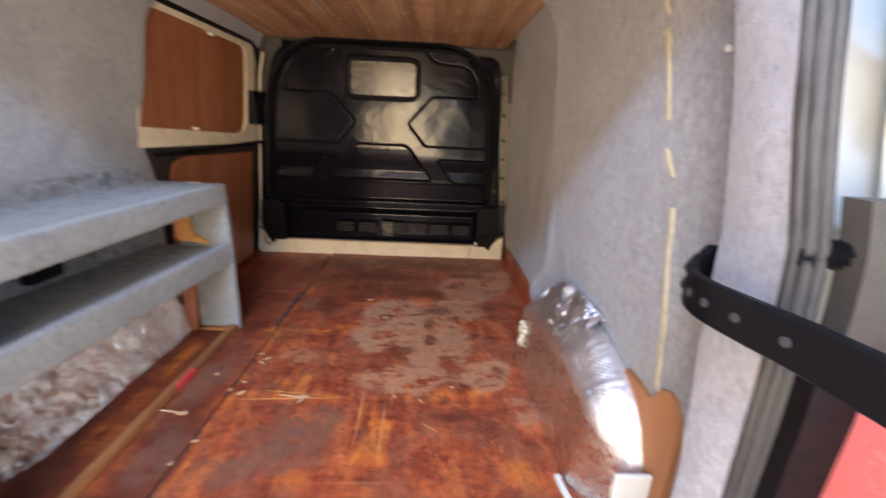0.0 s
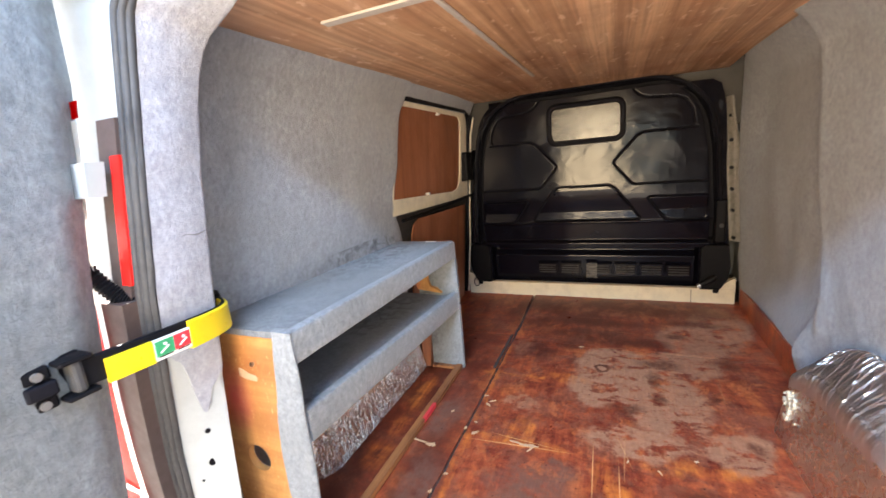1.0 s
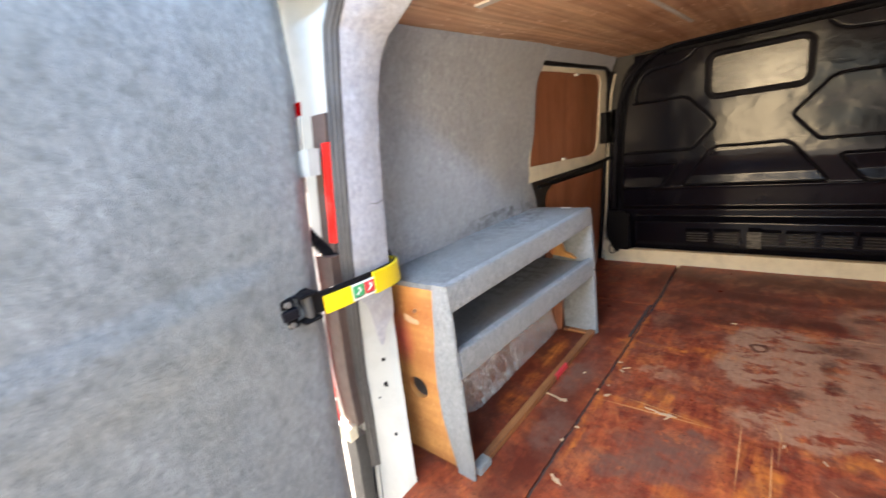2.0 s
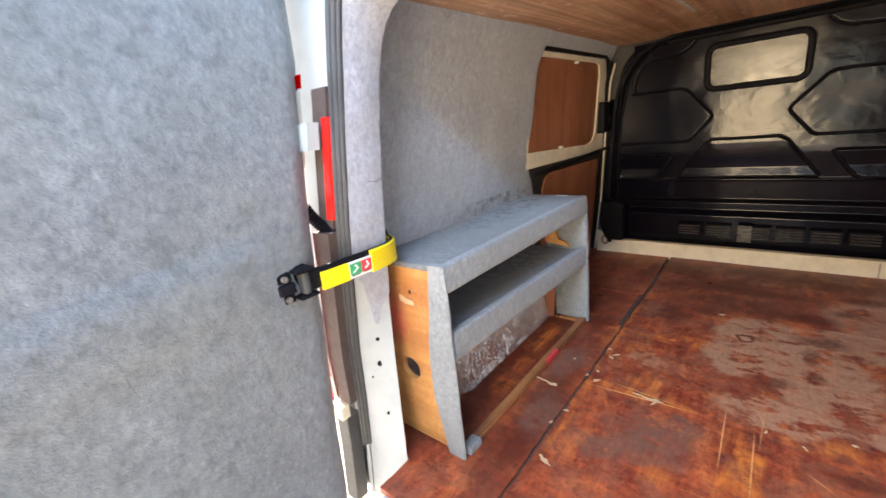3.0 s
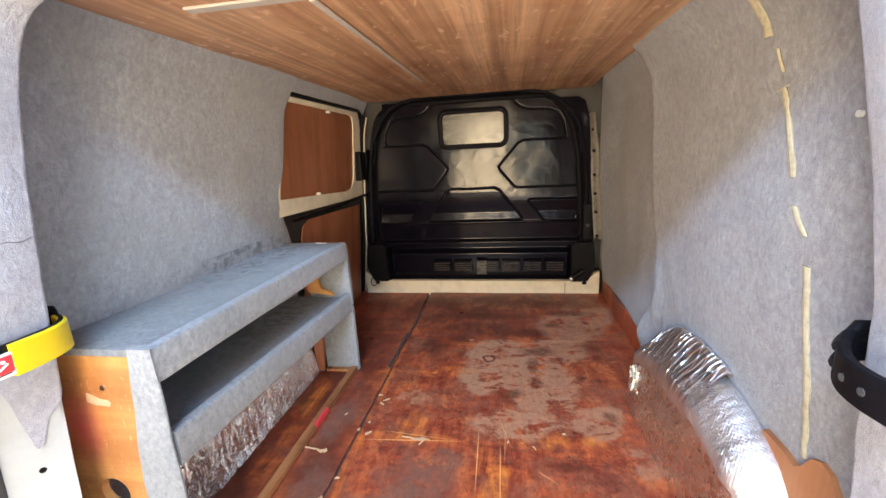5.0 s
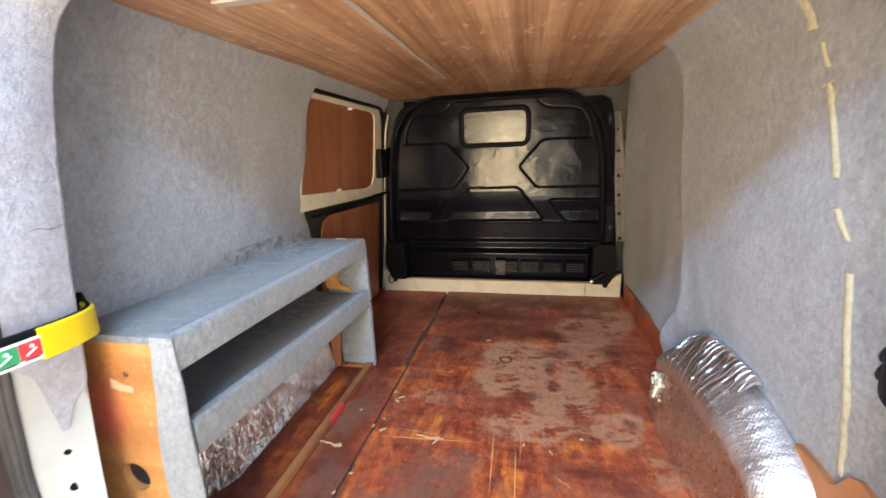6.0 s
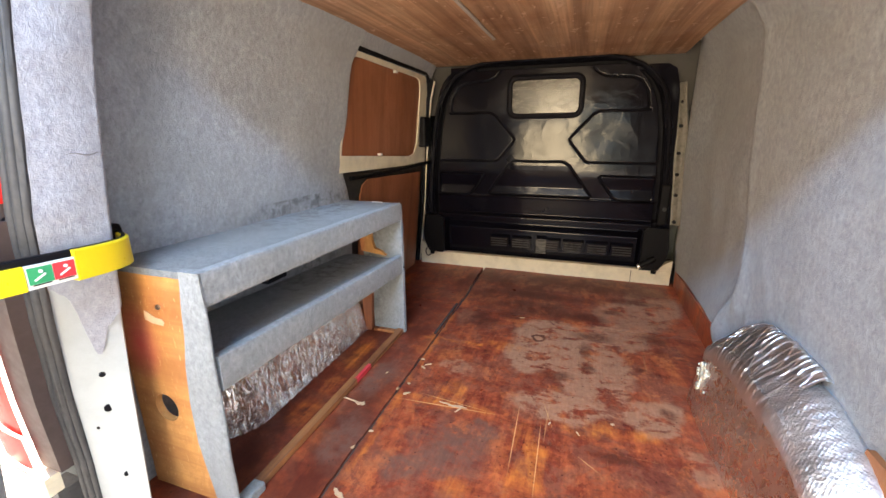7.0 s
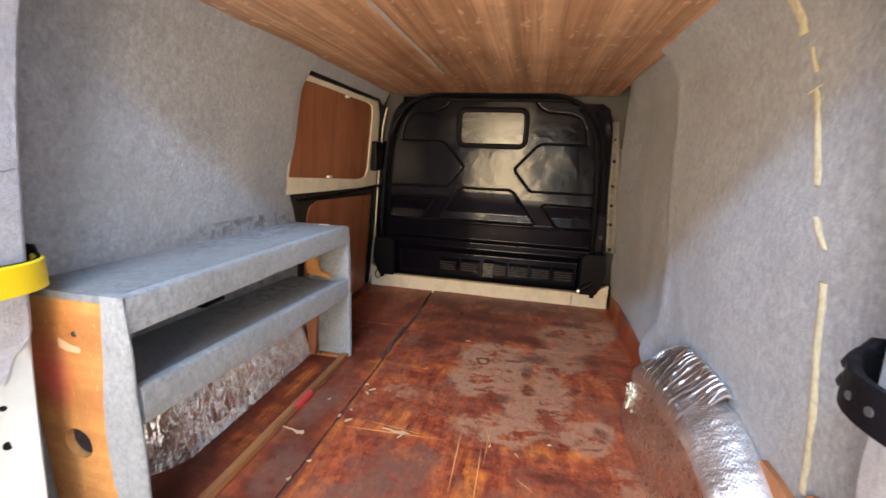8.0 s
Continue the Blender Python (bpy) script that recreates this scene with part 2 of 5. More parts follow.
def floor_material():
    m = mat("stained_plywood_floor", (0.2, 0.06, 0.03), 0.4)
    n = Nodes(m)
    w = n.warp(4.5, 0.20, 7)
    w2 = n.warp(15, 0.10, 8)
    along = n.noise(1.0, 6, 0.65, n.scaled(17, 3.2, 1), 0.5)
    across = n.noise(1.0, 6, 0.65, n.scaled(3.5, 15, 1), 0.5)
    mottle = n.noise(8.5, 8, 0.70)
    small = n.noise(42, 6, 0.75)
    grain = n.noise(1.0, 4, 0.7, n.scaled(150, 7, 1))
    brush = n.math("ADD", n.math("MULTIPLY", along, 0.36), n.math("ADD", n.math("MULTIPLY", across, 0.26), n.math("MULTIPLY", mottle, 0.38)))
    c = n.ramp(brush, (0.38, (0.15, 0.027, 0.018)), (0.45, (0.28, 0.053, 0.026)), (0.52, (0.42, 0.092, 0.038)), (0.575, (0.53, 0.122, 0.042)), (0.64, (0.68, 0.20, 0.058)))
    # mauve scuffs all over
    c = n.mix(n.ramp(n.noise(6, 8, 0.72, distort=0.4), (0.49, 0.0), (0.545, 0.68)), c, (0.29, 0.098, 0.056))
    c = n.mix(n.ramp(n.noise(1.0, 8, 0.7, n.scaled(5, 7.5, 1, (0, 0, 0), (3, 1, 0)), 0.3), (0.54, 0.0), (0.60, 0.42)), c, (0.15, 0.030, 0.022))
    c = n.mix(n.ramp(n.noise(1.0, 8, 0.72, n.scaled(7, 4.5, 1, (0, 0, 0), (9, 4, 0)), 0.3), (0.55, 0.0), (0.60, 0.55)), c, (0.62, 0.17, 0.055))
    chips = n.noise(1.0, 10, 0.78, n.scaled(13, 9, 1, (0, 0, 0), (6, 3, 0)), 0.4)
    c = n.mix(n.ramp(chips, (0.52, 0.0), (0.545, 0.36)), c, (0.19, 0.040, 0.024))
    c = n.mix(n.ramp(chips, (0.415, 0.45), (0.44, 0.0)), c, (0.44, 0.150, 0.068))
    c = n.mix(0.6, c, n.mix(1.0, c, n.ramp(small, (0.30, 0.45), (0.50, 1.0), (0.70, 1.35)), "MULTIPLY"))
    worn = n.ramp(small, (0.3, (0.41, 0.198, 0.108)), (0.7, (0.54, 0.285, 0.165)))
    wear = None
    for x, y, rx, ry, k in ((0.18, 1.53, 0.17, 0.18, 1.0), (0.12, 1.32, 0.13, 0.13, 1.0), (0.36, 1.30, 0.16, 0.22, 0.9), (0.44, 1.62, 0.20, 0.12, 0.85), (0.56, 1.86, 0.17, 0.20, 0.7), (0.24, 1.03, 0.17, 0.08, 0.95),
                            (0.56, 1.07, 0.10, 0.09, 0.9), (0.69, 2.08, 0.14, 0.24, 0.8), (0.42, 1.10, 0.12, 0.07, 0.7), (-0.18, 1.15, 0.07, 0.06, 0.6), (-0.27, 1.64, 0.07, 0.09, 0.4), (0.15, 2.22, 0.40, 0.10, 0.45),
                            (0.66, 0.87, 0.05, 0.06, 0.6), (-0.45, 0.80, 0.05, 0.2, 0.3)):
        q = n.math("MULTIPLY", n.blob(x, y, rx, ry, w, 0.12), k)
        wear = q if wear is None else n.math("MAXIMUM", wear, q)
    wear = n.math("MULTIPLY", wear, n.ramp(n.noise(1.0, 8, 0.70, n.scaled(8, 13, 1), 0.25), (0.41, 0.0), (0.50, 0.88)))
    c = n.mix(wear, c, worn)
    # broad darker patches, mostly along the rack and at the far end
    old = None
    for x, y, rx, ry in ((-0.58, 1.45, 0.20, 0.55), (-0.15, 2.12, 0.45, 0.26), (-0.42, 0.62, 0.10, 0.40), (0.05, 1.86, 0.28, 0.12), (-0.70, 0.55, 0.16, 0.30), (-0.20, 1.62, 0.12, 0.10), (0.25, 2.24, 0.48, 0.13)):
        q = n.blob(x, y, rx, ry, w, 0.45)
        old = q if old is None else n.math("MAXIMUM", old, q)
    old = n.math("MULTIPLY", old, n.ramp(n.noise(1.0, 8, 0.7, n.scaled(9, 6, 1, (0, 0, 0), (2, 7, 0)), 0.3), (0.34, 0.25), (0.54, 0.88)))
    c = n.mix(old, c, (0.115, 0.026, 0.016))
    # greyish trodden dirt
    grey = None
    for x, y, rx, ry in ((-0.07, 0.72, 0.13, 0.10), (0.02, 0.80, 0.06, 0.04), (-0.15, 0.61, 0.10, 0.05), (-0.40, 0.66, 0.07, 0.13), (-0.45, 1.0, 0.05, 0.12)):
        q = n.blob(x, y, rx, ry, w, 0.3)
        grey = q if grey is None else n.math("MAXIMUM", grey, q)
    grey = n.math("MULTIPLY", grey, n.ramp(n.noise(18, 6, 0.75), (0.36, 0.1), (0.56, 0.8)))
    c = n.mix(grey, c, (0.19, 0.098, 0.07))
    # amber bare ply
    bare = None
    for x, y, rx, ry in ((0.20, 0.80, 0.03, 0.11), (0.165, 0.72, 0.05, 0.16), (-0.14, 0.915, 0.15, 0.022), (0.45, 0.96, 0.10, 0.035), (-0.02, 1.39, 0.08, 0.03), (-0.15, 1.0, 0.05, 0.05), (0.33, 0.92, 0.05, 0.03),
                         (-0.01, 0.58, 0.05, 0.03), (-0.60, 1.12, 0.035, 0.12), (-0.61, 0.88, 0.03, 0.05), (-0.345, 1.55, 0.018, 0.20), (-0.18, 1.365, 0.18, 0.012), (0.60, 0.62, 0.04, 0.06), (-0.32, 0.80, 0.012, 0.3), (-0.326, 1.25, 0.009, 0.55), (-0.60, 0.72, 0.05, 0.06)):
        q = n.blob(x, y, rx, ry, w2, 0.45)
        bare = q if bare is None else n.math("MAXIMUM", bare, q)
    bare = n.math("MULTIPLY", bare, n.ramp(brush, (0.44, 0.0), (0.58, 0.85)))
    c = n.mix(bare, c, n.ramp(along, (0.35, (0.56, 0.115, 0.022)), (0.65, (0.84, 0.27, 0.05))))
    # dark oil and damp spots
    damp = None
    for x, y, rx, ry in ((0.33, 1.45, 0.018, 0.05), (0.37, 1.60, 0.07, 0.035), (0.34, 1.31, 0.022, 0.04), (0.30, 1.80, 0.10, 0.035), (0.46, 1.91, 0.04, 0.03), (0.57, 2.07, 0.12, 0.03), (0.61, 1.09, 0.022, 0.03),
                         (0.1, 2.02, 0.22, 0.035), (0.64, 1.66, 0.05, 0.05), (0.55, 1.35, 0.015, 0.015), (-0.05, 1.72, 0.05, 0.04), (-0.65, 0.44, 0.09, 0.07), (0.42, 0.83, 0.06, 0.02), (0.22, 1.22, 0.05, 0.03)):
        q = n.math("MULTIPLY", n.blob(x, y, 1.15 * rx, 1.15 * ry, w2, 0.5), n.ramp(small, (0.34, 0.35), (0.52, 1.0)))
        damp = q if damp is None else n.math("MAXIMUM", damp, q)
    c = n.mix(n.math("MULTIPLY", damp, 0.72), c, (0.105, 0.026, 0.016))
    ring = n.math("SUBTRACT", n.blob(0.125, 1.509, 0.032, 0.032, w2, 0.2), n.blob(0.125, 1.509, 0.015, 0.015, w2, 0.3), True)
    c = n.mix(n.math("MULTIPLY", ring, 0.8), c, (0.12, 0.03, 0.018))
    # small dark specks and scratches
    c = n.mix(n.ramp(n.voronoi(34), (0.05, 0.75), (0.12, 0.0)), c, (0.06, 0.018, 0.012))
    for sx, sy, k, lo in ((60, 1.1, 0.45, 0.725), (1.6, 55, 0.3, 0.73), (22, 0.7, 0.35, 0.74)):
        f = n.noise(1.0, 2, 0.5, n.scaled(sx, sy, 1, (0, 0, 0.03)))
        c = n.mix(n.ramp(f, (lo, 0.0), (lo + 0.025, k)), c, (0.62, 0.30, 0.13))
    for x, y, rx, ry, turn in ((0.117, 0.83, 0.0016, 0.12, 0.03), (0.196, 0.76, 0.0016, 0.12, 0.02), (0.21, 0.97, 0.001, 0.06, 0.3), (0.34, 0.78, 0.0012, 0.03, 0.9), (-0.14, 0.90, 0.14, 0.0025, 0.06), (-0.12, 0.93, 0.10, 0.0015, -0.1)):
        c = n.mix(n.math("MULTIPLY", n.blob(x, y, rx, ry, n.co, 0.5, turn), 0.85), c, (0.80, 0.40, 0.16))
    c = n.mix(n.ramp(grain, (0.4, 0.12), (0.6, 0.0)), c, (0.09, 0.022, 0.014))
    n.colour(c)
    r = n.ramp(mottle, (0.3, 0.26), (0.7, 0.48))
    n.rough(n.mix(wear, r, (0.55, 0.55, 0.55)))
    n.b.inputs["Specular IOR Level"].default_value = 0.26
    n.bump(n.math("ADD", small, n.math("MULTIPLY", grain, 0.6)), 0.0012, 0.5)
    return m


FLOOR = floor_material()


def bulkhead_material():
    m = mat("black_pressed_panel", (0.018, 0.018, 0.021), 0.3)
    n = Nodes(m)
    dust = n.noise(4, 6, 0.65)
    n.colour(n.mix(n.ramp(dust, (0.5, 0.0), (0.85, 0.25)), (0.004, 0.004, 0.008), (0.026, 0.024, 0.024)))
    n.rough(n.ramp(n.noise(6, 4, 0.6), (0.3, 0.11), (0.75, 0.19)))
    dent = n.bump(n.noise(4, 2, 0.45), 0.010, 0.5)
    dent = n.bump(n.noise(13, 3, 0.5, distort=0.6), 0.003, 0.5, dent)
    n.bump(n.noise(120, 3, 0.6), 0.0008, 0.35, dent)
    return m


BLACK_PANEL = bulkhead_material()
BLACK_PANEL.node_tree.nodes["Principled BSDF"].inputs["Specular IOR Level"].default_value = 0.27


def plain(name, colour, rough, grime=0.25, metal=0.0, scale=14.0, bump=0.0006):
    m = mat(name, colour, rough, metal)
    n = Nodes(m)
    d = n.noise(scale, 6, 0.7)
    n.colour(n.mix(n.ramp(d, (0.45, 0.0), (0.8, grime)), colour, tuple(v * 0.35 for v in colour)))
    n.rough(n.ramp(n.noise(scale * 3, 4, 0.6), (0.3, max(0.05, rough - 0.08)), (0.7, min(1, rough + 0.12))))
    n.bump(n.noise(scale * 12, 3, 0.6), bump, 0.5)
    return m


WHITE_PAINT = plain("white_body_paint", (0.385, 0.415, 0.42), 0.4, 0.22)
CREAM_PAINT = plain("dirty_cream_paint", (0.80, 0.73, 0.56), 0.5, 0.4, scale=11)
RUBBER = plain("grey_black_rubber", (0.050, 0.050, 0.052), 0.6, 0.5, scale=30)
BLACK_PLASTIC = plain("black_plastic", (0.006, 0.006, 0.008), 0.5, 0.4)
BLACK_PLASTIC.node_tree.nodes["Principled BSDF"].inputs["Specular IOR Level"].default_value = 0.15
DARK_STEEL_SHADE = plain("dark_steel_and_shade", (0.06, 0.055, 0.05), 0.5, 0.5)
# dull black of seals and slots, also the painted shade in the panel's grooves
SEAL_AND_SHADE = plain("black_seal_and_groove_shade", (0.005, 0.005, 0.009), 0.65, 0.3)
SEAL_AND_SHADE.node_tree.nodes["Principled BSDF"].inputs["Specular IOR Level"].default_value = 0.2
YELLOW = plain("yellow_plastic", (0.85, 0.62, 0.015), 0.35, 0.15)
GREEN = plain("green_print", (0.03, 0.32, 0.13), 0.45, 0.1)
RED_PRINT = plain("red_print", (0.70, 0.05, 0.06), 0.45, 0.1)
PALE_PRINT = plain("pale_print", (0.75, 0.76, 0.72), 0.5, 0.15)
ALUMINIUM = plain("grey_trim", (0.50, 0.47, 0.43), 0.4, 0.3)
GLUE = plain("dried_glue", (0.56, 0.53, 0.38), 0.85, 0.75, scale=55)
RED_LENS = plain("red_lens", (0.75, 0.02, 0.015), 0.12, 0.05)
PINK_LENS = plain("pinkish_red_lens", (0.80, 0.20, 0.20), 0.2, 0.08)
BROWN_JOINT_SHADE = plain("brown_joint_and_shade", (0.075, 0.05, 0.045), 0.7, 0.4)
STEEL = plain("bright_screw", (0.6, 0.6, 0.6), 0.3, 0.2, 1.0)
CONCRETE = plain("pale_concrete", (0.36, 0.335, 0.29), 0.85, 0.4, scale=5, bump=0.004)
PALE_CHIP = plain("pale_splinter", (0.60, 0.40, 0.24), 0.7, 0.35, scale=60)
CHIPPED = plain("chipped_grey_white_paint", (0.27, 0.25, 0.215), 0.5, 0.98, scale=30)
UNDERLAY = plain("dusty_steel", (0.14, 0.13, 0.125), 0.6, 0.4)


LOUVRE = plain("worn_black_louvre", (0.06, 0.055, 0.048), 0.3, 0.6, scale=9)


def plate_material():
    m = mat("scuffed_dark_plate", (0.05, 0.05, 0.05), 0.25)
    n = Nodes(m)
    sm = n.noise(1.0, 6, 0.7, n.scaled(9, 9, 24, (0, 0.5, 0)), 1.6)
    n.colour(n.ramp(sm, (0.38, (0.016, 0.015, 0.013)), (0.62, (0.075, 0.068, 0.055)), (0.72, (0.17, 0.15, 0.12))))
    n.rough(n.ramp(sm, (0.3, 0.15), (0.7, 0.36)))
    n.bump(n.noise(7, 3), 0.004, 0.5)
    return m


PLATE = plate_material()


def foil_material(name, kind):
    """Aluminium foil: "flat" hangs in fine upright creases, "folded" lies in smooth folds, "quilted" is bubble sheet."""
    m = mat(name, (0.80, 0.79, 0.78), 0.3, 1.0)
    n = Nodes(m)
    crumple = n.noise(38, 6, 0.62, distort=0.8)
    crease = n.noise(1.0, 4, 0.6, n.scaled(*((60, 60, 8) if kind == "crinkled" else (70, 70, 9))), 0.8)
    dull = n.ramp(n.noise(10, 6, 0.72), (0.42, 0.0), (0.72, 0.6))
    n.colour(n.mix(dull, (0.86, 0.85, 0.83) if kind == "crinkled" else (0.94, 0.94, 0.95) if kind != "flat" else (0.90, 0.89, 0.87), (0.66, 0.65, 0.65) if kind != "flat" else (0.62, 0.60, 0.57)))
    low, high, k, kc = {"crinkled": (0.15, 0.28, 0.20, 0.55), "flat": (0.20, 0.36, 0.06, 0.22), "folded": (0.28, 0.42, 0.08, 0.2), "quilted": (0.42, 0.54, 0.10, 0.25)}[kind]
    n.rough(n.ramp(crumple, (0.3, low), (0.7, high)))
    h1 = n.bump(n.ramp(crease, (0.42, 0.0), (0.5, 1.0), (0.58, 0.0)), 0.010, kc)
    h2 = n.bump(crumple, 0.016, k, h1)
    if kind == "quilted":
        cells = n.t.nodes.new("ShaderNodeTexVoronoi")
        n.link(n.scaled(1, 1, 0.35, (0, 0, 0.78)), cells.inputs["Vector"])
        cells.inputs["Scale"].default_value, cells.inputs["Randomness"].default_value = 140.0, 0.08
        n.bump(cells.outputs["Distance"], 0.004, 0.28, h2)
    return m


FOIL = foil_material("silver_foil", "flat")
FOIL_CRINKLE = foil_material("crinkled_silver_foil", "crinkled")
FOIL_FOLD = foil_material("folded_silver_foil", "folded")
FOIL_QUILT = foil_material("quilted_silver_foil", "quilted")


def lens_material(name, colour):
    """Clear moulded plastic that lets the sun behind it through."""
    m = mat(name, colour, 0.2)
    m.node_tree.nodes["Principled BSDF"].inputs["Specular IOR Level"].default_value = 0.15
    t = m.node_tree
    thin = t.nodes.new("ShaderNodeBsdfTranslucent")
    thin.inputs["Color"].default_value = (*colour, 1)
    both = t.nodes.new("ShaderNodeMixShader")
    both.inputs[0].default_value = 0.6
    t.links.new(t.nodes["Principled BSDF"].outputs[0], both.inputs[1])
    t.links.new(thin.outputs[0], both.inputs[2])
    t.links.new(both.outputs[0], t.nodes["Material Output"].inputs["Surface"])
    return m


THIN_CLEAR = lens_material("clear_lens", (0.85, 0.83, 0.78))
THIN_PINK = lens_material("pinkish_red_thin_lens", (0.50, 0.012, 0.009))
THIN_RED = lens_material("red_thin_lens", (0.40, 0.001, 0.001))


# ---- mesh helpers ----
def part(name, bm, material, parent=None, label="", smooth=False, kind=""):
    """One mesh object in world coordinates, under a thing or a part if one is given."""
    me = bpy.data.meshes.new(name)
    bm.normal_update()
    bm.to_mesh(me)
    bm.free()
    if smooth:
        me.shade_smooth()
        me.set_sharp_from_angle(angle=radians(45 if smooth is True else smooth))
    me.materials.append(material)
    ob = new(name, me)
    if parent:
        ob.parent = parent
        if parent.type == "EMPTY":
            ob.matrix_parent_inverse = Matrix.Translation(-parent.location)
    return tagged(ob, label, kind=kind)


def thing(name, label, category, base=(0, 0, 0), group="", kind=""):
    ob = new(name)
    ob.location = base
    ob.empty_display_size = 0.05
    return tagged(ob, label, category, group, kind)


def box(x0, x1, y0, y1, z0, z1, bevel=0.0, bm=None, m=None, segs=2):
    bm = bm or bmesh.new()
    vs = [bm.verts.new(Vector((x, y, z)) if m is None else m @ Vector((x, y, z))) for x in (x0, x1) for y in (y0, y1) for z in (z0, z1)]
    fs = [bm.faces.new([vs[i] for i in f]) for f in ((0, 1, 3, 2), (4, 6, 7, 5), (0, 4, 5, 1), (2, 3, 7, 6), (0, 2, 6, 4), (1, 5, 7, 3))]
    if bevel:
        bmesh.ops.bevel(bm, geom=list({e for f in fs for e in f.edges}), offset=bevel, segments=segs, affect="EDGES", profile=0.5)
    return bm


def grid(nu, nv, f, bm=None, close_u=False):
    """A sheet of nu x nv cells; f(u, v) gives the place for u, v in 0..1."""
    bm = bm or bmesh.new()
    cols = nu if close_u else nu + 1
    vs = [[bm.verts.new(f(i / nu, j / nv)) for j in range(nv + 1)] for i in range(cols)]
    for i in range(nu):
        a, b = vs[i], vs[(i + 1) % cols]
        for j in range(nv):
            bm.faces.new((a[j], b[j], b[j + 1], a[j + 1]))
    return bm


def solid(bm, depth):
    """Gives a sheet thickness, away from its normals."""
    bm.normal_update()
    bmesh.ops.solidify(bm, geom=bm.faces[:], thickness=depth)
    return bm


def tube(points, radius, sides=10, bm=None, ring=None):
    """A round bar along points; ring(k) scales the radius of the k-th ring."""
    bm = bm or bmesh.new()
    pts = [Vector(p) for p in points]
    rows = []
    side = None
    for k, p in enumerate(pts):
        d = (pts[min(k + 1, len(pts) - 1)] - pts[max(k - 1, 0)]).normalized()
        side = (side - d * side.dot(d)).normalized() if side else d.orthogonal().normalized()
        other = d.cross(side)
        r = radius * (ring(k) if ring else 1)
        rows.append([bm.verts.new(p + r * (math.cos(a) * side + math.sin(a) * other)) for a in [2 * math.pi * i / sides for i in range(sides)]])
    for a, b in zip(rows[:-1], rows[1:]):
        for i in range(sides):
            bm.faces.new((a[i], a[(i + 1) % sides], b[(i + 1) % sides], b[i]))
    bm.faces.new(rows[0][::-1])
    bm.faces.new(rows[-1])
    return bm


def prism(outline, place, depth):
    """A plate from a 2D outline; place(a, b) gives a 3D point; depth is a vector."""
    bm = bmesh.new()
    d = Vector(depth)
    top = [bm.verts.new(Vector(place(a, b))) for a, b in outline]
    low = [bm.verts.new(v.co + d) for v in top]
    bm.faces.new(top)
    bm.faces.new(low[::-1])
    for i in range(len(top)):
        j = (i + 1) % len(top)
        bm.faces.new((top[j], top[i], low[i], low[j]))
    bmesh.ops.recalc_face_normals(bm, faces=bm.faces[:])
    return bm


def lerp(table, v):
    """A smooth value from rows of (key, value), in key order."""
    if v <= table[0][0]:
        return table[0][1]
    for (a, p), (b, q) in zip(table[:-1], table[1:]):
        if v <= b:
            k = (v - a) / (b - a)
            return p + (q - p) * k
    return table[-1][1]


def soft(a, b, v):
    k = min(1.0, max(0.0, (v - a) / (b - a)))
    return k * k * (3 - 2 * k)


def ripple(x, y, z, scale, seed=0.0):
    return noise.noise(Vector((x * scale + seed, y * scale - seed, z * scale + 2 * seed)))


# ---- the setting: ground, van shell ----
ground = part("ground", grid(24, 24, lambda u, v: Vector((-400 + 800 * u, -400 + 800 * v, -0.62))), CONCRETE, kind="structure")
tagged(ground, "grey concrete ground under the van", "ground")

# outer body: roof skin, side skins and front wall, which close the load space
shell = thing("van_body", "white painted steel body of a panel van", "van", kind="structure")
part("roof", box(-0.97, 0.99, 0.12, 3.2, 1.425, 1.46), WHITE_PAINT, shell)
part("side_skin", box(-0.99, -0.965, 0.2, 3.2, -0.3, 1.46), WHITE_PAINT, shell)
part("side_skin", box(0.985, 1.01, 0.2, 3.2, -0.3, 1.46), WHITE_PAINT, shell)
part("front_skin", box(-0.965, 0.985, 3.18, 3.2, -0.3, 1.425), WHITE_PAINT, shell)
part("underbody", box(-0.965, 0.985, 0.25, 3.18, -0.3, -0.03), UNDERLAY, shell)

# floor: two stained plywood sheets with a joint between them
floor = thing("floor", "red-brown stained plywood load floor, scratched and worn pale", "floor", kind="structure")
JOINT = -0.343


def sheet(x0, x1, y0, y1, z):
    def f(u, v):
        y = y0 + (y1 - y0) * v
        cut = 0.215 * soft(0.30, 0.235, y)
        a, b = (x0 + cut if x0 < -0.8 else x0), (x1 - cut if x1 > 0.8 else x1)
        x = a + (b - a) * u
        edge = 0.004 * ripple(x, y, 0, 6, 3) + 0.004 * ripple(x, y, 0, 26, 4) if u in (0, 1) else 0
        return Vector((x + edge, y, z + 0.0015 * ripple(x, y, 0, 3, 8) + 0.02 * soft(1.9, 2.38, y)))
    return solid(grid(30, 90, f), 0.022)


for x0, x1, y0, y1, z in ((-0.88, JOINT - 0.007, 0.105, 1.784, -0.003), (-0.88, JOINT - 0.010, 1.788, 2.44, -0.002), (JOINT + 0.005, 0.90, 0.105, 1.715, 0.0), (JOINT + 0.008, 0.90, 1.718, 2.44, 0.001)):
    part("plywood_sheet", sheet(x0, x1, y0, y1, z), FLOOR, floor)
part("joint_strip", box(JOINT - 0.024, JOINT - 0.010, 1.40, 1.78, -0.004, 0.0015, 0.0007), BROWN_JOINT_SHADE, floor, "dark filler strip along the joint")
part("joint_bed", box(JOINT - 0.03, JOINT + 0.03, 0.13, 2.42, -0.029, -0.012), BROWN_JOINT_SHADE, floor)

# ceiling: one plywood panel
CEIL = 1.368


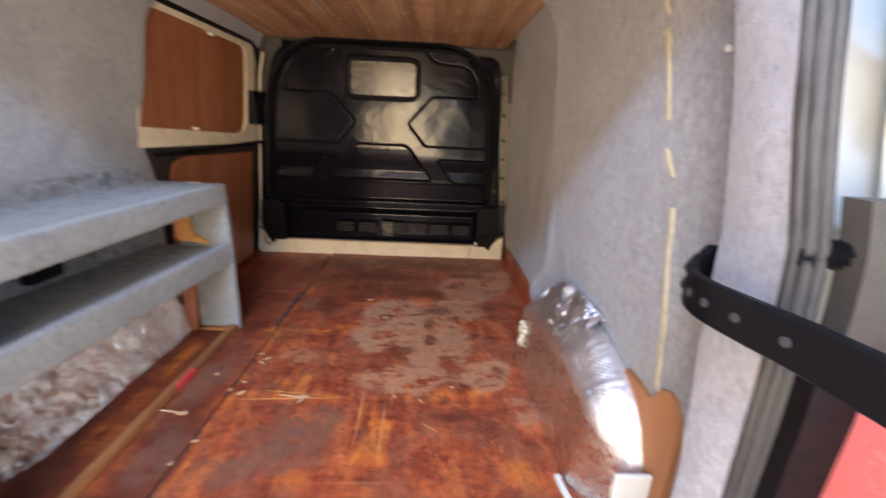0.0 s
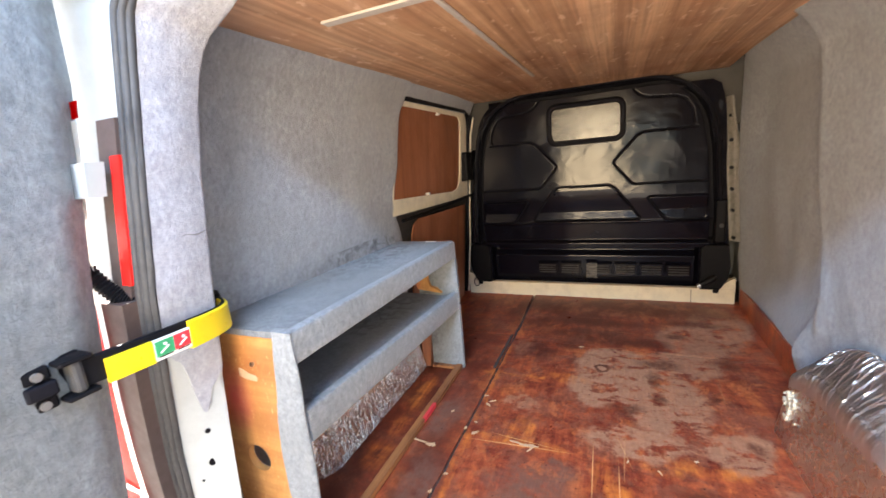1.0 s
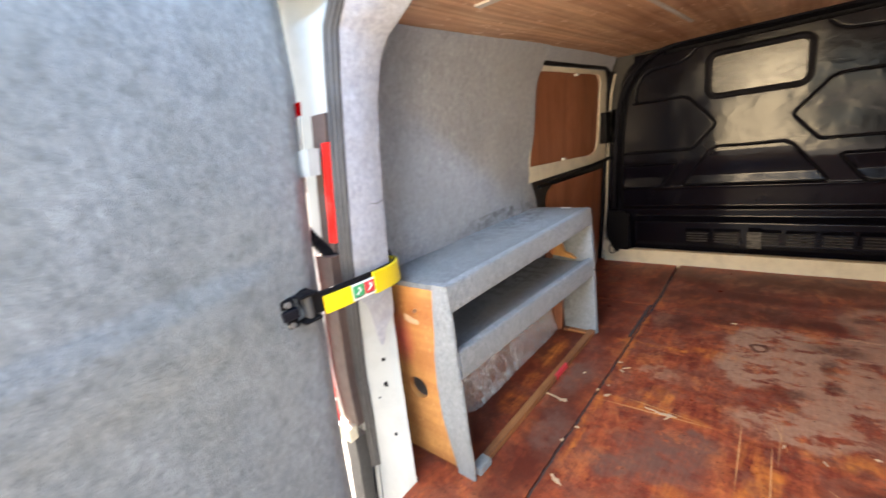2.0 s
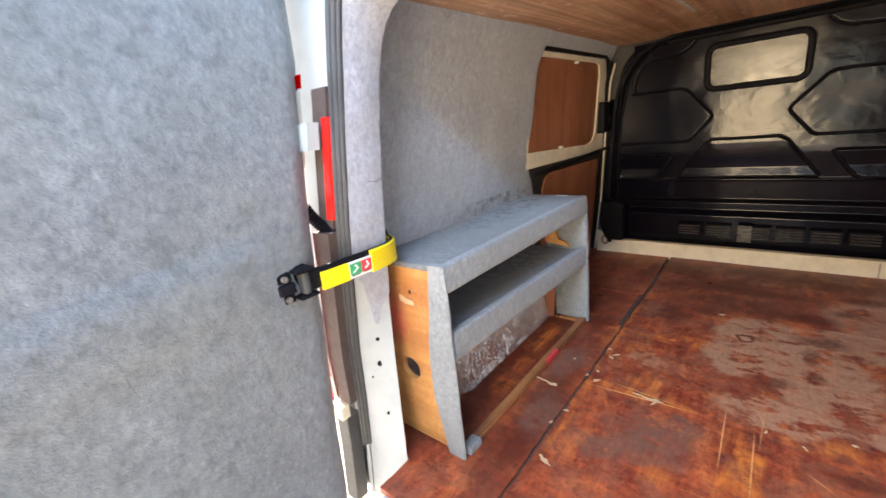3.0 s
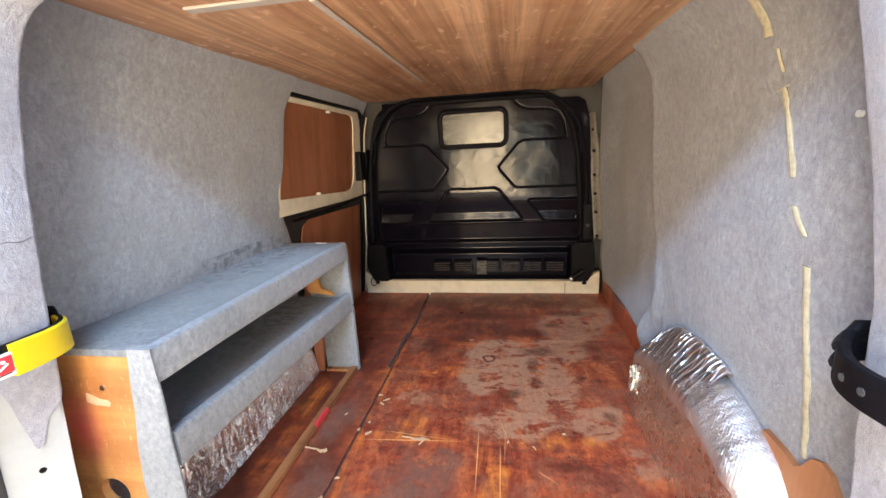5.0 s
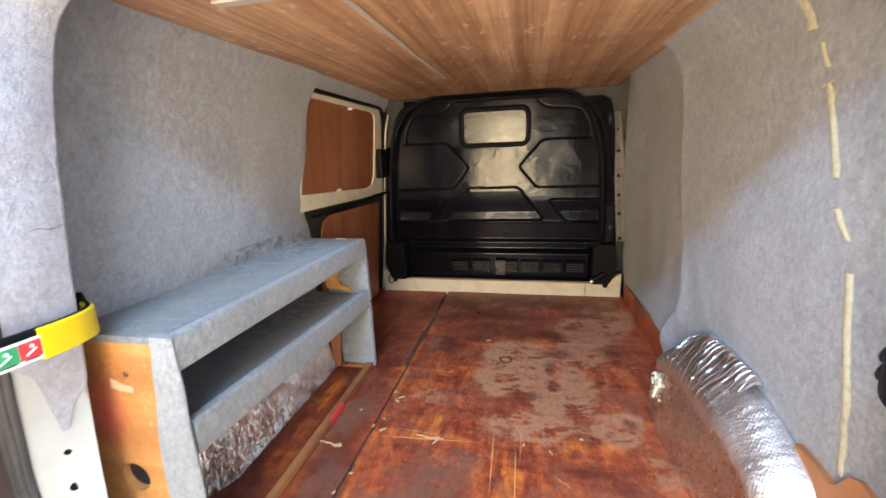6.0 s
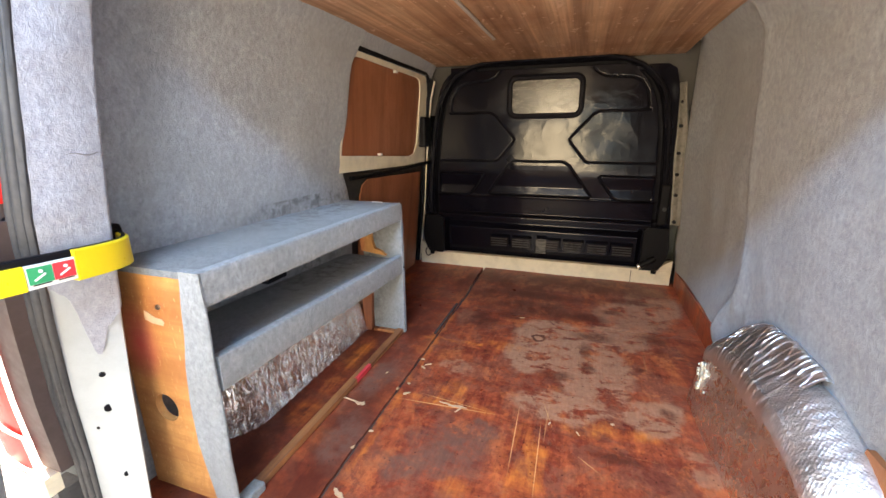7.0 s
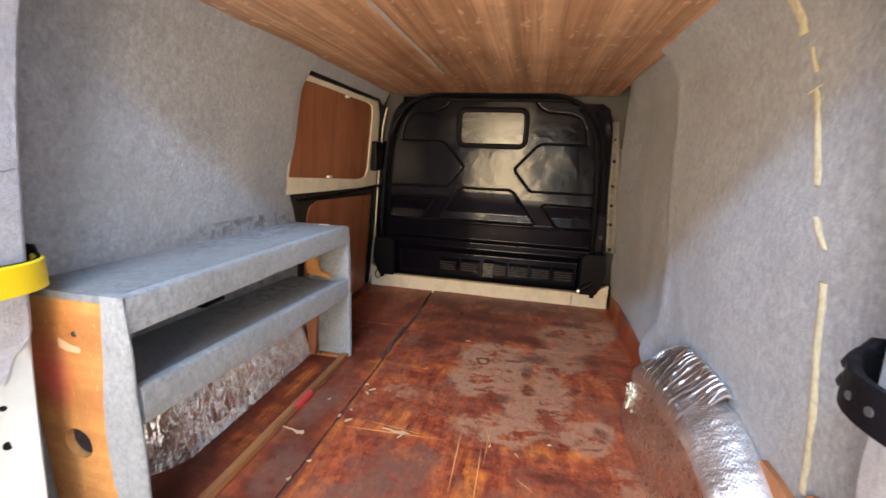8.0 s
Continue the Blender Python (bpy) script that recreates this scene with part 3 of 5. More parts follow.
def ceiling_sheet():
    def f(u, v):
        x, y = -0.735 + 1.475 * u, 0.30 + 2.16 * v
        return Vector((x, y, CEIL + 0.004 * ripple(x, y, 0, 2, 5) - 0.012 * soft(2.0, 2.46, y)))
    bm = grid(20, 30, f)
    for fc in bm.faces:
        fc.normal_flip()
    return solid(bm, 0.012)


ceiling = part("ceiling", ceiling_sheet(), CEILING_PLY, kind="structure")
tagged(ceiling, "orange-brown plywood ceiling panel with streaky grain", "ceiling")

# side walls, lined with grey felt
LEFT = ((0.0, -0.83), (0.6, -0.80), (0.7, -0.788), (0.9, -0.772), (1.2, -0.742), (1.3, -0.722), (1.36, -0.695), (1.42, -0.66))
# half width of the bulkhead by height, on its two sides
HALF_LEFT = ((0.10, 0.762), (0.39, 0.785), (0.79, 0.748), (1.10, 0.70), (1.20, 0.675), (1.26, 0.645), (1.30, 0.605), (1.33, 0.55), (1.348, 0.46))
HALF = ((0.10, 0.735), (0.19, 0.768), (0.39, 0.782), (0.64, 0.762), (0.79, 0.750), (0.90, 0.744), (1.10, 0.733), (1.18, 0.726), (1.28, 0.700), (1.30, 0.66))
# half width of its dished middle
ARCH = ((0.10, 0.70), (0.39, 0.735), (0.53, 0.733), (0.776, 0.716), (0.94, 0.704), (1.09, 0.680), (1.16, 0.656), (1.23, 0.612), (1.285, 0.553), (1.325, 0.485), (1.345, 0.42), (1.357, 0.34))
RIGHT = ((0.0, 0.868), (0.33, 0.845), (0.8, 0.808), (1.1, 0.803), (1.25, 0.785), (1.32, 0.750), (1.37, 0.705), (1.42, 0.66))


FELT_END = ((0.0, 1.46), (0.60, 1.44), (0.68, 1.405), (0.75, 1.375), (0.86, 1.36), (1.03, 1.40), (1.24, 1.43), (1.30, 1.47), (1.41, 1.49))


def left_wall():
    def f(u, v):
        z = 1.41 * v
        y = 0.26 + (lerp(FELT_END, z) - 0.26) * u
        x = lerp(LEFT, z) + 0.008 * ripple(0, y, z, 3, 1) + 0.003 * ripple(0, y, z, 11, 4)
        x -= 0.006 * soft(0.97, 1.0, u)
        return Vector((x, y, z))
    return grid(70, 80, f)


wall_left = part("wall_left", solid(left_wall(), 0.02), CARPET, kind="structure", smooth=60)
tagged(wall_left, "van side wall lined with mottled grey felt carpet", "wall")


def right_wall():
    def f(u, v):
        y = 0.26 + 2.15 * u
        low = soft(1.40, 1.62, y) * (0.047 + 0.016 * ripple(0, y, 0, 9, 5) + 0.008 * ripple(0, y, 0, 30, 6))
        z = low + (1.41 - low) * v
        x = lerp(RIGHT, z) + (0.003 + 0.011 * soft(0.7, 1.3, y)) * ripple(0, y, z, 2.2, 7) + 0.003 * ripple(0, y, z, 10, 2)
        # a fold where the lining turns in behind the side panel, and sags over the wheel arch
        edge = 1.44 - 0.10 * soft(0.75, 0.2, z) + 0.012 * ripple(0, 0, z, 5, 8)
        x += 0.048 * soft(edge, edge + 0.07, y) * soft(0.1, 0.4, z) - 0.008 * math.exp(-(((y - edge + 0.02) / 0.03) ** 2)) * soft(0.2, 0.5, z)
        bulge = math.exp(-(((y - 1.42) / 0.14) ** 2 + ((z - 0.22) / 0.17) ** 2))
        x -= 0.05 * bulge * (1 + 0.5 * math.sin(30 * y + 9 * z))
        x -= 0.03 * ripple(0, y, 0.35 * z, 6, 11) * math.exp(-(((y - 1.7) / 0.4) ** 2 + ((z - 0.5) / 0.4) ** 2))
        x -= 0.006 * (1 - abs(math.sin(16 * y - 14 * z + 2 * ripple(0, y, z, 3, 9)))) ** 3 * math.exp(-(((y - 1.35) / 0.3) ** 2 + ((z - 0.42) / 0.2) ** 2))
        # drawn in to the pillar at the bulkhead
        x += (max(lerp(HALF, min(z, 1.27)) + 0.026 + 0.024 * soft(1.16, 0.9, z), 0.848 - 0.05 * soft(0.05, 0.6, z)) - x) * soft(2.10, 2.41, y)
        return Vector((x, y, z))
    bm = grid(120, 80, f)
    for fc in bm.faces:
        fc.normal_flip()
    return solid(bm, 0.02)


wall_right = part("wall_right", right_wall(), CARPET, kind="structure", smooth=60)
tagged(wall_right, "van side wall lined with wrinkled grey felt carpet", "wall")


kick_board = part("kick_board", box(0.846, 0.860, 1.42, 2.392, 0.0, 0.125, 0.003), FLOOR, kind="structure")
tagged(kick_board, "red-brown stained board along the foot of the side lining", "board")


# ---- bulkhead ----
BACK = 2.368


def mirrored(line):
    return [(-x, z) for x, z in line]


HEX = [(0.592, 1.062), (0.325, 1.059), (0.295, 1.045), (0.178, 0.915), (0.168, 0.897), (0.176, 0.878), (0.265, 0.772), (0.29, 0.761), (0.668, 0.761)]
BROW = [(0.27, 1.30), (0.30, 1.268), (0.345, 1.248), (0.49, 1.236), (0.535, 1.215), (0.57, 1.16), (0.583, 1.09), (0.575, 1.066)]
TRAP = [(-0.325, 0.556), (-0.195, 0.742), (-0.165, 0.764), (0.14, 0.766), (0.175, 0.745), (0.318, 0.556), (0.31, 0.548), (-0.315, 0.548), (-0.325, 0.556)]
WING = [(0.68, 0.684), (0.37, 0.684), (0.356, 0.675), (0.44, 0.555), (0.47, 0.540), (0.68, 0.538)]
LINES = [HEX, mirrored(HEX), BROW, mirrored(BROW), TRAP, WING, mirrored(WING)]
SEGS = [(Vector(a), Vector(b)) for l in LINES for a, b in zip(l[:-1], l[1:])]


def grooves(xs, zs):
    """How deep the pressed lines are at arrays of x and z."""
    d = np.full(xs.shape, 1.0)
    for a, b in SEGS:
        e = b - a
        k = np.clip(((xs - a.x) * e.x + (zs - a.y) * e.y) / e.length_squared, 0, 1)
        d = np.minimum(d, np.hypot(xs - a.x - k * e.x, zs - a.y - k * e.y))
    return np.exp(-((d / 0.0050) ** 4))


def inside_trap(x, z):
    t = (z - 0.548) / 0.218
    return 0 < t < 1 and -0.328 + 0.165 * t < x < 0.322 - 0.18 * t


def inside_wing(x, z):
    t = (z - 0.539) / 0.145
    return 0 < t < 1 and 0.465 - 0.11 * t < abs(x) < 0.66


def pressed(x, z, w):
    """How far the panel lies from the load space at x, z."""
    d = 0.03 * (z - 0.71) if z > 0.71 else 0.11 * (0.71 - z) * soft(0.71, 0.62, z)
    edge = w - abs(x)
    rim = min(edge, (1.357 - z) * 1.15)
    d += 0.075 * soft(0.058, 0.046, rim) - 0.062 * soft(0.024, 0.012, rim)
    if inside_trap(x, z) or inside_wing(x, z):
        t = (z - 0.548) / 0.19
        d += 0.016 * min(1.0, max(0.0, (1 - t) / 0.72)) * min(1.0, t / 0.27)
    if 0.49 < z < 0.545:
        d -= 0.006 * math.exp(-(((z - 0.532) / 0.006) ** 2))
    # the ledge and the deep lower recess
    d -= 0.03 * soft(0.42, 0.395, z) * soft(0.365, 0.372, z)
    if abs(x) < 0.632:
        d += 0.075 * soft(0.372, 0.362, z) * soft(0.64, 0.62, abs(x))
        d -= 0.035 * soft(0.335, 0.29, z)
    else:
        d -= 0.02 * soft(0.36, 0.33, z)
    d += 0.003 * ripple(x, 0, z, 5, 3)
    return d


def bulkhead_panel(nu=480, nv=400):
    zs = 0.10 + 1.257 * np.arange(nv + 1) / nv
    ws = np.array([lerp(ARCH, z) for z in zs])
    xs = (2 * np.arange(nu + 1) / nu - 1)[:, None] * ws[None, :]
    cut = 0.012 * grooves(xs, np.broadcast_to(zs, xs.shape))
    inner = np.clip((ws[None, :] - np.abs(xs) - 0.054) / 0.01, 0, 1)
    cut *= inner

    def f(u, v):
        i, j = round(u * nu), round(v * nv)
        x, z = float(xs[i, j]), float(zs[j])
        return Vector((x, BACK + pressed(x, z, float(ws[j])) + float(cut[i, j]), z))
    bm = grid(nu, nv, f)
    bm.faces.ensure_lookup_table()
    # pressed lines and rim trough take the dull black: their shade is painted in
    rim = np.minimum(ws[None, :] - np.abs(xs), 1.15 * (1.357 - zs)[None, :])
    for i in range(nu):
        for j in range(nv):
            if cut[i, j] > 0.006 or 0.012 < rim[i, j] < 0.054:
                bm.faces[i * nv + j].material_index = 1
    return bm


bulkhead = thing("bulkhead", "black pressed-steel bulkhead with moulded ribs and a blanked window", "bulkhead", (0, 2.4, 0.1))
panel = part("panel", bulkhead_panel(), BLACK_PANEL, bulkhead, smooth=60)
panel.data.materials.append(SEAL_AND_SHADE)


def rounded(x0, x1, z0, z1, r, n=6):
    out = []
    for cx, cz, a0 in ((x1 - r, z1 - r, 0), (x0 + r, z1 - r, 90), (x0 + r, z0 + r, 180), (x1 - r, z0 + r, 270)):
        out += [(cx + r * math.cos(radians(a0 + 90 * k / n)), cz + r * math.sin(radians(a0 + 90 * k / n))) for k in range(n + 1)]
    return out


WIN = rounded(-0.206, 0.218, 1.036, 1.258, 0.045)
window_plate = part("window_plate", prism(WIN, lambda a, b: (a, BACK + 0.006, b), (0, 0.004, 0)), PLATE, bulkhead, "scuffed dark metal plate over the window opening")
ring = [(x, BACK + 0.008, z) for x, z in WIN] + [(WIN[0][0], BACK + 0.008, WIN[0][1]), (WIN[1][0], BACK + 0.008, WIN[1][1])]
part("window_seal", tube(ring, 0.017, 8), SEAL_AND_SHADE, bulkhead, "thick black rubber window seal", smooth=True)
rolled = [(-lerp(ARCH, z), BACK + 0.016, z) for z in np.linspace(0.40, 1.357, 40)]
rolled += [(x, BACK + 0.016, 1.360) for x in np.linspace(-0.32, 0.32, 12)] + [(-x, y, z) for x, y, z in reversed(rolled)]
part("rim", tube(rolled, 0.011, 8), SEAL_AND_SHADE, bulkhead, "rolled black edge of the dished panel", smooth=True)


def flange(s, table):
    """The flat side plate between the dished middle and the body, with a folded outer edge."""
    zs = np.linspace(0.14, table[-1][0] if s > 0 else 1.30, 44)

    def f(u, v):
        z = float(zs[round(v * 43)])
        x0, x1 = lerp(ARCH, z) - 0.02, lerp(table, z)
        k = u * 1.15
        x = x0 + (x1 - x0) * min(1.0, k)
        dent = 0.004 * ripple(x, 0, z, 14, 2) - 0.012 * soft(0.885, 0.905, z) * (s > 0)
        return Vector((s * x, BACK + 0.036 + dent + (0.03 * (k - 1) / 0.15 if k > 1 else 0.0), z))
    return grid(14, 43, f)


part("side_flange", flange(-1, HALF_LEFT), BLACK_PANEL, bulkhead, "flat black side flange", smooth=40)
part("side_flange", flange(1, HALF), BLACK_PANEL, bulkhead, "flat black side flange", smooth=40)
for s, x0, x1, z0, z1 in ((1, 0.47, 0.655, 1.270, 1.300), (-1, 0.43, 0.60, 1.290, 1.338)):
    part("top_corner", box(min(s * x0, s * x1), max(s * x0, s * x1), BACK + 0.045, BACK + 0.055, z0, z1, 0.004), BLACK_PANEL, bulkhead)
for x0 in (-0.32, -0.17, 0.02, 0.17, 0.32, 0.47):
    vent = part("vent", box(x0, x0 + 0.135, BACK + 0.062, BACK + 0.07, 0.165, 0.245, 0.002), BLACK_PANEL, bulkhead, "slotted vent")
    for k in range(4):
        z = 0.18 + 0.016 * k
        part("slot", box(x0 + 0.012, x0 + 0.122, BACK + 0.0605, BACK + 0.064, z, z + 0.008, 0.001), SEAL_AND_SHADE, vent)
        part("louvre", prism([(0.0, 0.0), (-0.010, -0.004), (-0.010, -0.006), (0.0, -0.004)], lambda a, b: (x0 + 0.012, BACK + 0.0615 + a, z + 0.008 + b), (0.110, 0, 0)), LOUVRE, vent)
part("heater_plate", box(0.0, 0.068, BACK + 0.052, BACK + 0.058, 0.150, 0.252, 0.002), PLATE, bulkhead, "bare scuffed metal patch")
for s in (-1, 1):
    part("lower_bracket", prism([(s * a, b) for a, b in ((0.64, 0.118), (0.64, 0.365), (0.665, 0.385), (0.775, 0.385), (0.788, 0.26), (0.778, 0.19), (0.745, 0.125), (0.73, 0.118))], lambda a, b: (a, BACK - 0.008, b), (0, 0.04, 0)), BLACK_PLASTIC, bulkhead)
    part("foot_lug", box(min(s * 0.705, s * 0.735), max(s * 0.705, s * 0.735), BACK - 0.02, BACK - 0.005, 0.10, 0.13, 0.006), BLACK_PLASTIC, bulkhead)
latch = part("latch_plate", box(0.703, 0.758, BACK + 0.0, BACK + 0.05, 0.40, 0.645, 0.012), BLACK_PLASTIC, bulkhead, "black plastic latch plate")
part("bolt", tube([(0.733, BACK - 0.006, 0.500), (0.733, BACK + 0.004, 0.500)], 0.012, 12), RUBBER, latch)

loop = [(-0.748 + 0.020 * math.cos(a), BACK - 0.018, 0.118 + 0.030 * math.sin(a)) for a in np.linspace(0.3, 5.6, 18)]
part("cable_loop", tube(loop, 0.0035, 6), BLACK_PLASTIC, bulkhead, "loop of thin black cable", smooth=True)
fitting = part("floor_fitting", tube([(0.640, BACK - 0.022, 0.150), (0.690, BACK - 0.026, 0.185), (0.715, BACK - 0.028, 0.205)], 0.020, 16, ring=lambda k: (0.8, 1.0, 0.7)[k]), BLACK_PLASTIC, bulkhead, "black fitting with a bright metal end", smooth=50)
part("metal_end", tube([(0.628, BACK - 0.022, 0.140), (0.641, BACK - 0.022, 0.151)], 0.015, 14), STEEL, fitting, "bright metal end", smooth=50)

# dark panel added to close the space above and beside the bulkhead
front_board = part("front_board", box(-0.80, 0.84, 2.488, 2.505, 1.05, 1.42, 0.004), DARK_STEEL_SHADE, kind="structure")
tagged(front_board, "dark panel filling the gap behind the top of the bulkhead", "panel")

# painted cross member below the bulkhead
sill = thing("cross_member", "dirty cream painted steel cross member under the bulkhead", "sill", (0, 2.4, 0), kind="structure")
part("rail", box(-0.822, 0.826, 2.396, 2.44, -0.002, 0.112, 0.005), CREAM_PAINT, sill)
for s, x in ((-1, -0.822), (1, 0.826)):
    part("gusset", prism([(0, 0.108), (0, 0.178), (0.028, 0.165), (0.10, 0.108)], lambda a, b: (x - s * a, 2.398, b), (0, 0.04, 0)), CREAM_PAINT, sill)
part("end_joint", box(0.60, 0.603, 2.393, 2.398, 0.01, 0.10), BROWN_JOINT_SHADE, sill)

# pillar strip between bulkhead and right lining, painted, with holes
post = thing("door_post", "chipped off-white painted pillar with punched holes", "pillar", (0.78, 2.36, 0.1), kind="structure")


def post_face():
    def f(u, v):
        z = 0.40 + 0.80 * v
        w = lerp(HALF, z)
        wide = 0.022 + 0.024 * soft(1.16, 0.9, z)
        fold = 0.006 * math.sin(6.3 * u) + 0.004 * ripple(u, 0, z, 9, 4)
        return Vector((w + 0.003 + wide * u, 2.428 - 0.030 * u + fold - 0.012 * soft(0.86, 0.97, u), z))
    return solid(grid(12, 60, f), 0.01)


part("face", post_face(), CHIPPED, post, smooth=True)
for z in (0.42, 0.58, 0.70, 0.82, 0.97, 1.10):
    w = lerp(HALF, z) + 0.021
    part("hole", tube([(w, 2.400, z), (w, 2.416, z)], 0.010, 12), BLACK_PLASTIC, post)
# ---- sliding side door with plywood boards ----
slide = thing("sliding_door", "closed sliding side door, window and lower panel boarded with brown plywood", "van door", (-0.78, 1.9, 0), kind="structure")
DOOR = ((0.0, -0.845), (0.72, -0.782), (1.28, -0.745), (1.42, -0.70))


def on_door(y, z, out=0.0):
    return Vector((lerp(DOOR, z) + out, y, z))


part("inner_skin", solid(grid(30, 40, lambda u, v: on_door(1.34 + 1.16 * u, 1.41 * v, -0.034 + 0.003 * ripple(0, u, v, 4))), 0.02), DARK_STEEL_SHADE, slide, smooth=True)
FRAME_OUT = [(1.33, 0.765), (2.455, 0.735), (2.46, 0.80), (2.385, 1.24), (2.36, 1.285), (2.30, 1.300), (1.47, 1.305), (1.425, 1.29), (1.375, 1.24)]
FRAME_IN = [(1.35, 0.842), (2.13, 0.800), (2.21, 0.815), (2.245, 0.86), (2.275, 1.21), (2.265, 1.25), (2.23, 1.266), (1.49, 1.274), (1.45, 1.262), (1.41, 1.20)]


def strip_between(a, b, out):
    bm = bmesh.new()
    n = 60

    def along(line, k):
        pts = [Vector(p) for p in line + line[:1]]
        lens = [(q - p).length for p, q in zip(pts[:-1], pts[1:])]
        want = k * sum(lens)
        for p, q, l in zip(pts[:-1], pts[1:], lens):
            if want <= l:
                return p + (q - p) * (want / l)
            want -= l
        return pts[-1]
    rows = [[bm.verts.new(on_door(*along(line, k / n), d)) for line, d in ((a, out), (b, out), (b, out - 0.008), (a, out - 0.008))] for k in range(n)]
    for r, q in zip(rows, rows[1:] + rows[:1]):
        for i in range(4):
            bm.faces.new((r[i], q[i], q[(i + 1) % 4], r[(i + 1) % 4]))
    bmesh.ops.recalc_face_normals(bm, faces=bm.faces[:])
    return bm


window = part("window_frame", strip_between(FRAME_OUT, FRAME_IN, -0.006), CREAM_PAINT, slide, "cream painted window frame", smooth=True)
part("board", prism([(y, z) for y, z in FRAME_IN], lambda a, b: on_door(a, b, -0.014), (-0.006, 0, 0)), DOOR_PLY, slide, "brown plywood board fixed into the window")
seal_line = [on_door(y, z, 0.004 - 0.02 * (y < 1.45)) for y, z in FRAME_OUT[1:]]
part("window_gasket", tube(seal_line, 0.012, 8), BLACK_PLASTIC, slide, "black rubber gasket", smooth=True)
for y, z in ((1.87, 1.256), (1.70, 0.832)):
    part("clip", box(-0.010, 0.010, -0.012, 0.012, -0.006, 0.006, 0.002, m=Matrix.Translation(on_door(y, z, 0.008))), PALE_PRINT, slide, "small white plastic clip")
part("latch_block", box(-0.03, 0.03, -0.055, 0.055, -0.095, 0.095, 0.01, m=Matrix.Translation(on_door(2.335, 0.945, 0.004))), BLACK_PLASTIC, slide, "black door latch block")
part("lower_board", prism([(1.50, 0.03), (2.30, 0.03), (2.30, 0.69), (1.58, 0.715), (1.52, 0.69), (1.50, 0.64)], lambda a, b: on_door(a, b, 0.006), (-0.008, 0, 0)), DOOR_PLY, slide, "brown plywood lower panel")
part("runner", tube([on_door(1.40, 0.735, 0.01), on_door(1.9, 0.735, 0.012), on_door(2.42, 0.742, 0.012)], 0.011, 8), BLACK_PLASTIC, slide, "black runner along the waist", smooth=True)
part("edge_seal", tube([(-0.835, 2.40, 0.03), (-0.80, 2.415, 0.4), (-0.775, 2.42, 0.8), (-0.735, 2.40, 1.15), (-0.70, 2.38, 1.26)], 0.006, 8), CREAM_PAINT, slide, "thin pale edge of the door seal", smooth=True)
part("edge_trim", tube([(-0.855, 2.395, 0.03), (-0.815, 2.405, 0.4), (-0.79, 2.41, 0.8), (-0.75, 2.39, 1.15), (-0.715, 2.37, 1.27)], 0.013, 8), BLACK_PLASTIC, slide, "black door seal", smooth=True)
# felt valance above the sliding door
felt = part("valance", grid(40, 10, lambda u, v: Vector((-0.735 + 0.05 * v + 0.004 * ripple(u, v, 0, 8), 1.36 + 1.06 * u, 1.295 + 0.09 * v - 0.012 * u * (1 - v)))), CARPET, slide, "grey felt above the door", smooth=True)

# ---- wheel arches wrapped in foil ----
def wheel_arch(side, crown, inner, wall, bend, seed, step=0.0, r=0.14, folds=0.0, nu=130, lift=0.0, v0=0.0, v1=1.0, rough=1.0, lean=0.012, straight=0.66, tail=9.0, drop=0.06, flare=0.0):
    """Foil over an arch whose crown line is crown (y, z); v goes up the inner face, over a round shoulder, out to the wall.
    The inner face turns away towards the near end from y = bend."""
    pts = [Vector(p) for p in crown]
    runs = [(b - a).length for a, b in zip(pts[:-1], pts[1:])]
    marks = [sum(runs[:i]) / sum(runs) for i in range(len(pts))]
    ys, zs = list(zip(marks, [p.x for p in pts])), list(zip(marks, [p.y for p in pts]))

    def f(u, v):
        v = v0 + (v1 - v0) * v
        width = abs(wall - inner)
        if v < 0.40:
            across, k = lean * v / 0.40, v / 0.40 * straight
        elif v < 0.72:
            b = (v - 0.40) / 0.32 * math.pi / 2
            across, k = lean + r * (1 - math.cos(b)), straight + (1 - straight) * math.sin(b)
        else:
            across, k = lean + r + (width - r - lean) * (v - 0.72) / 0.28, 1.0 - drop * (v - 0.72) / 0.28
        y, z = lerp(ys, u), lerp(zs, u) * k
        z += step * soft(0.07, 0.13, across) * soft(1.0, 0.8, u)
        turn = 0.55 * (max(0.0, bend - y) ** 1.6 + max(0.0, y - tail) ** 1.6) / 0.12 ** 0.6
        flat = soft(0.46, 0.36, v)
        crumple = 0.005 * ripple(across * 2, y, z, 9, seed)
        # sharp upright creases on the flat face, curved folds over the shoulder
        for scale, deep in ((13, 0.0055), (31, 0.0030)):
            crumple -= deep * (abs(ripple(across, y, (0.45 - 0.1 * flat) * z, scale, seed + scale)) ** 0.7) * (0.35 + 0.65 * flat) * rough
        warp = 3.2 * ripple(across, y, z, 7, seed + 5)
        # overlapping folds, steep on their near side
        phase = (47 * y + 9 * across + 0.35 * warp) % 1.0
        second = (29 * y - 6 * across + 0.5 * warp) % 1.0
        crumple += folds * ((1 - phase) ** 1.6 * (0.3 + 0.7 * soft(-0.25, 0.25, ripple(across, y, z, 11, seed))) + 0.6 * (1 - second) ** 2) * soft(0.38, 0.5, v)
        n = Vector((-side * (1 if v < 0.5 else 0.3), 0.0, 0.0 if v < 0.40 else 1.0))
        return Vector((inner - side * flare * soft(0.60, 1.15, y) + side * (across * (1 - 0.3 * min(1, turn * 8)) + turn), y, max(0.0, z))) + n * (crumple + lift) * min(1.0, z / 0.03)
    return grid(nu, 110, f)


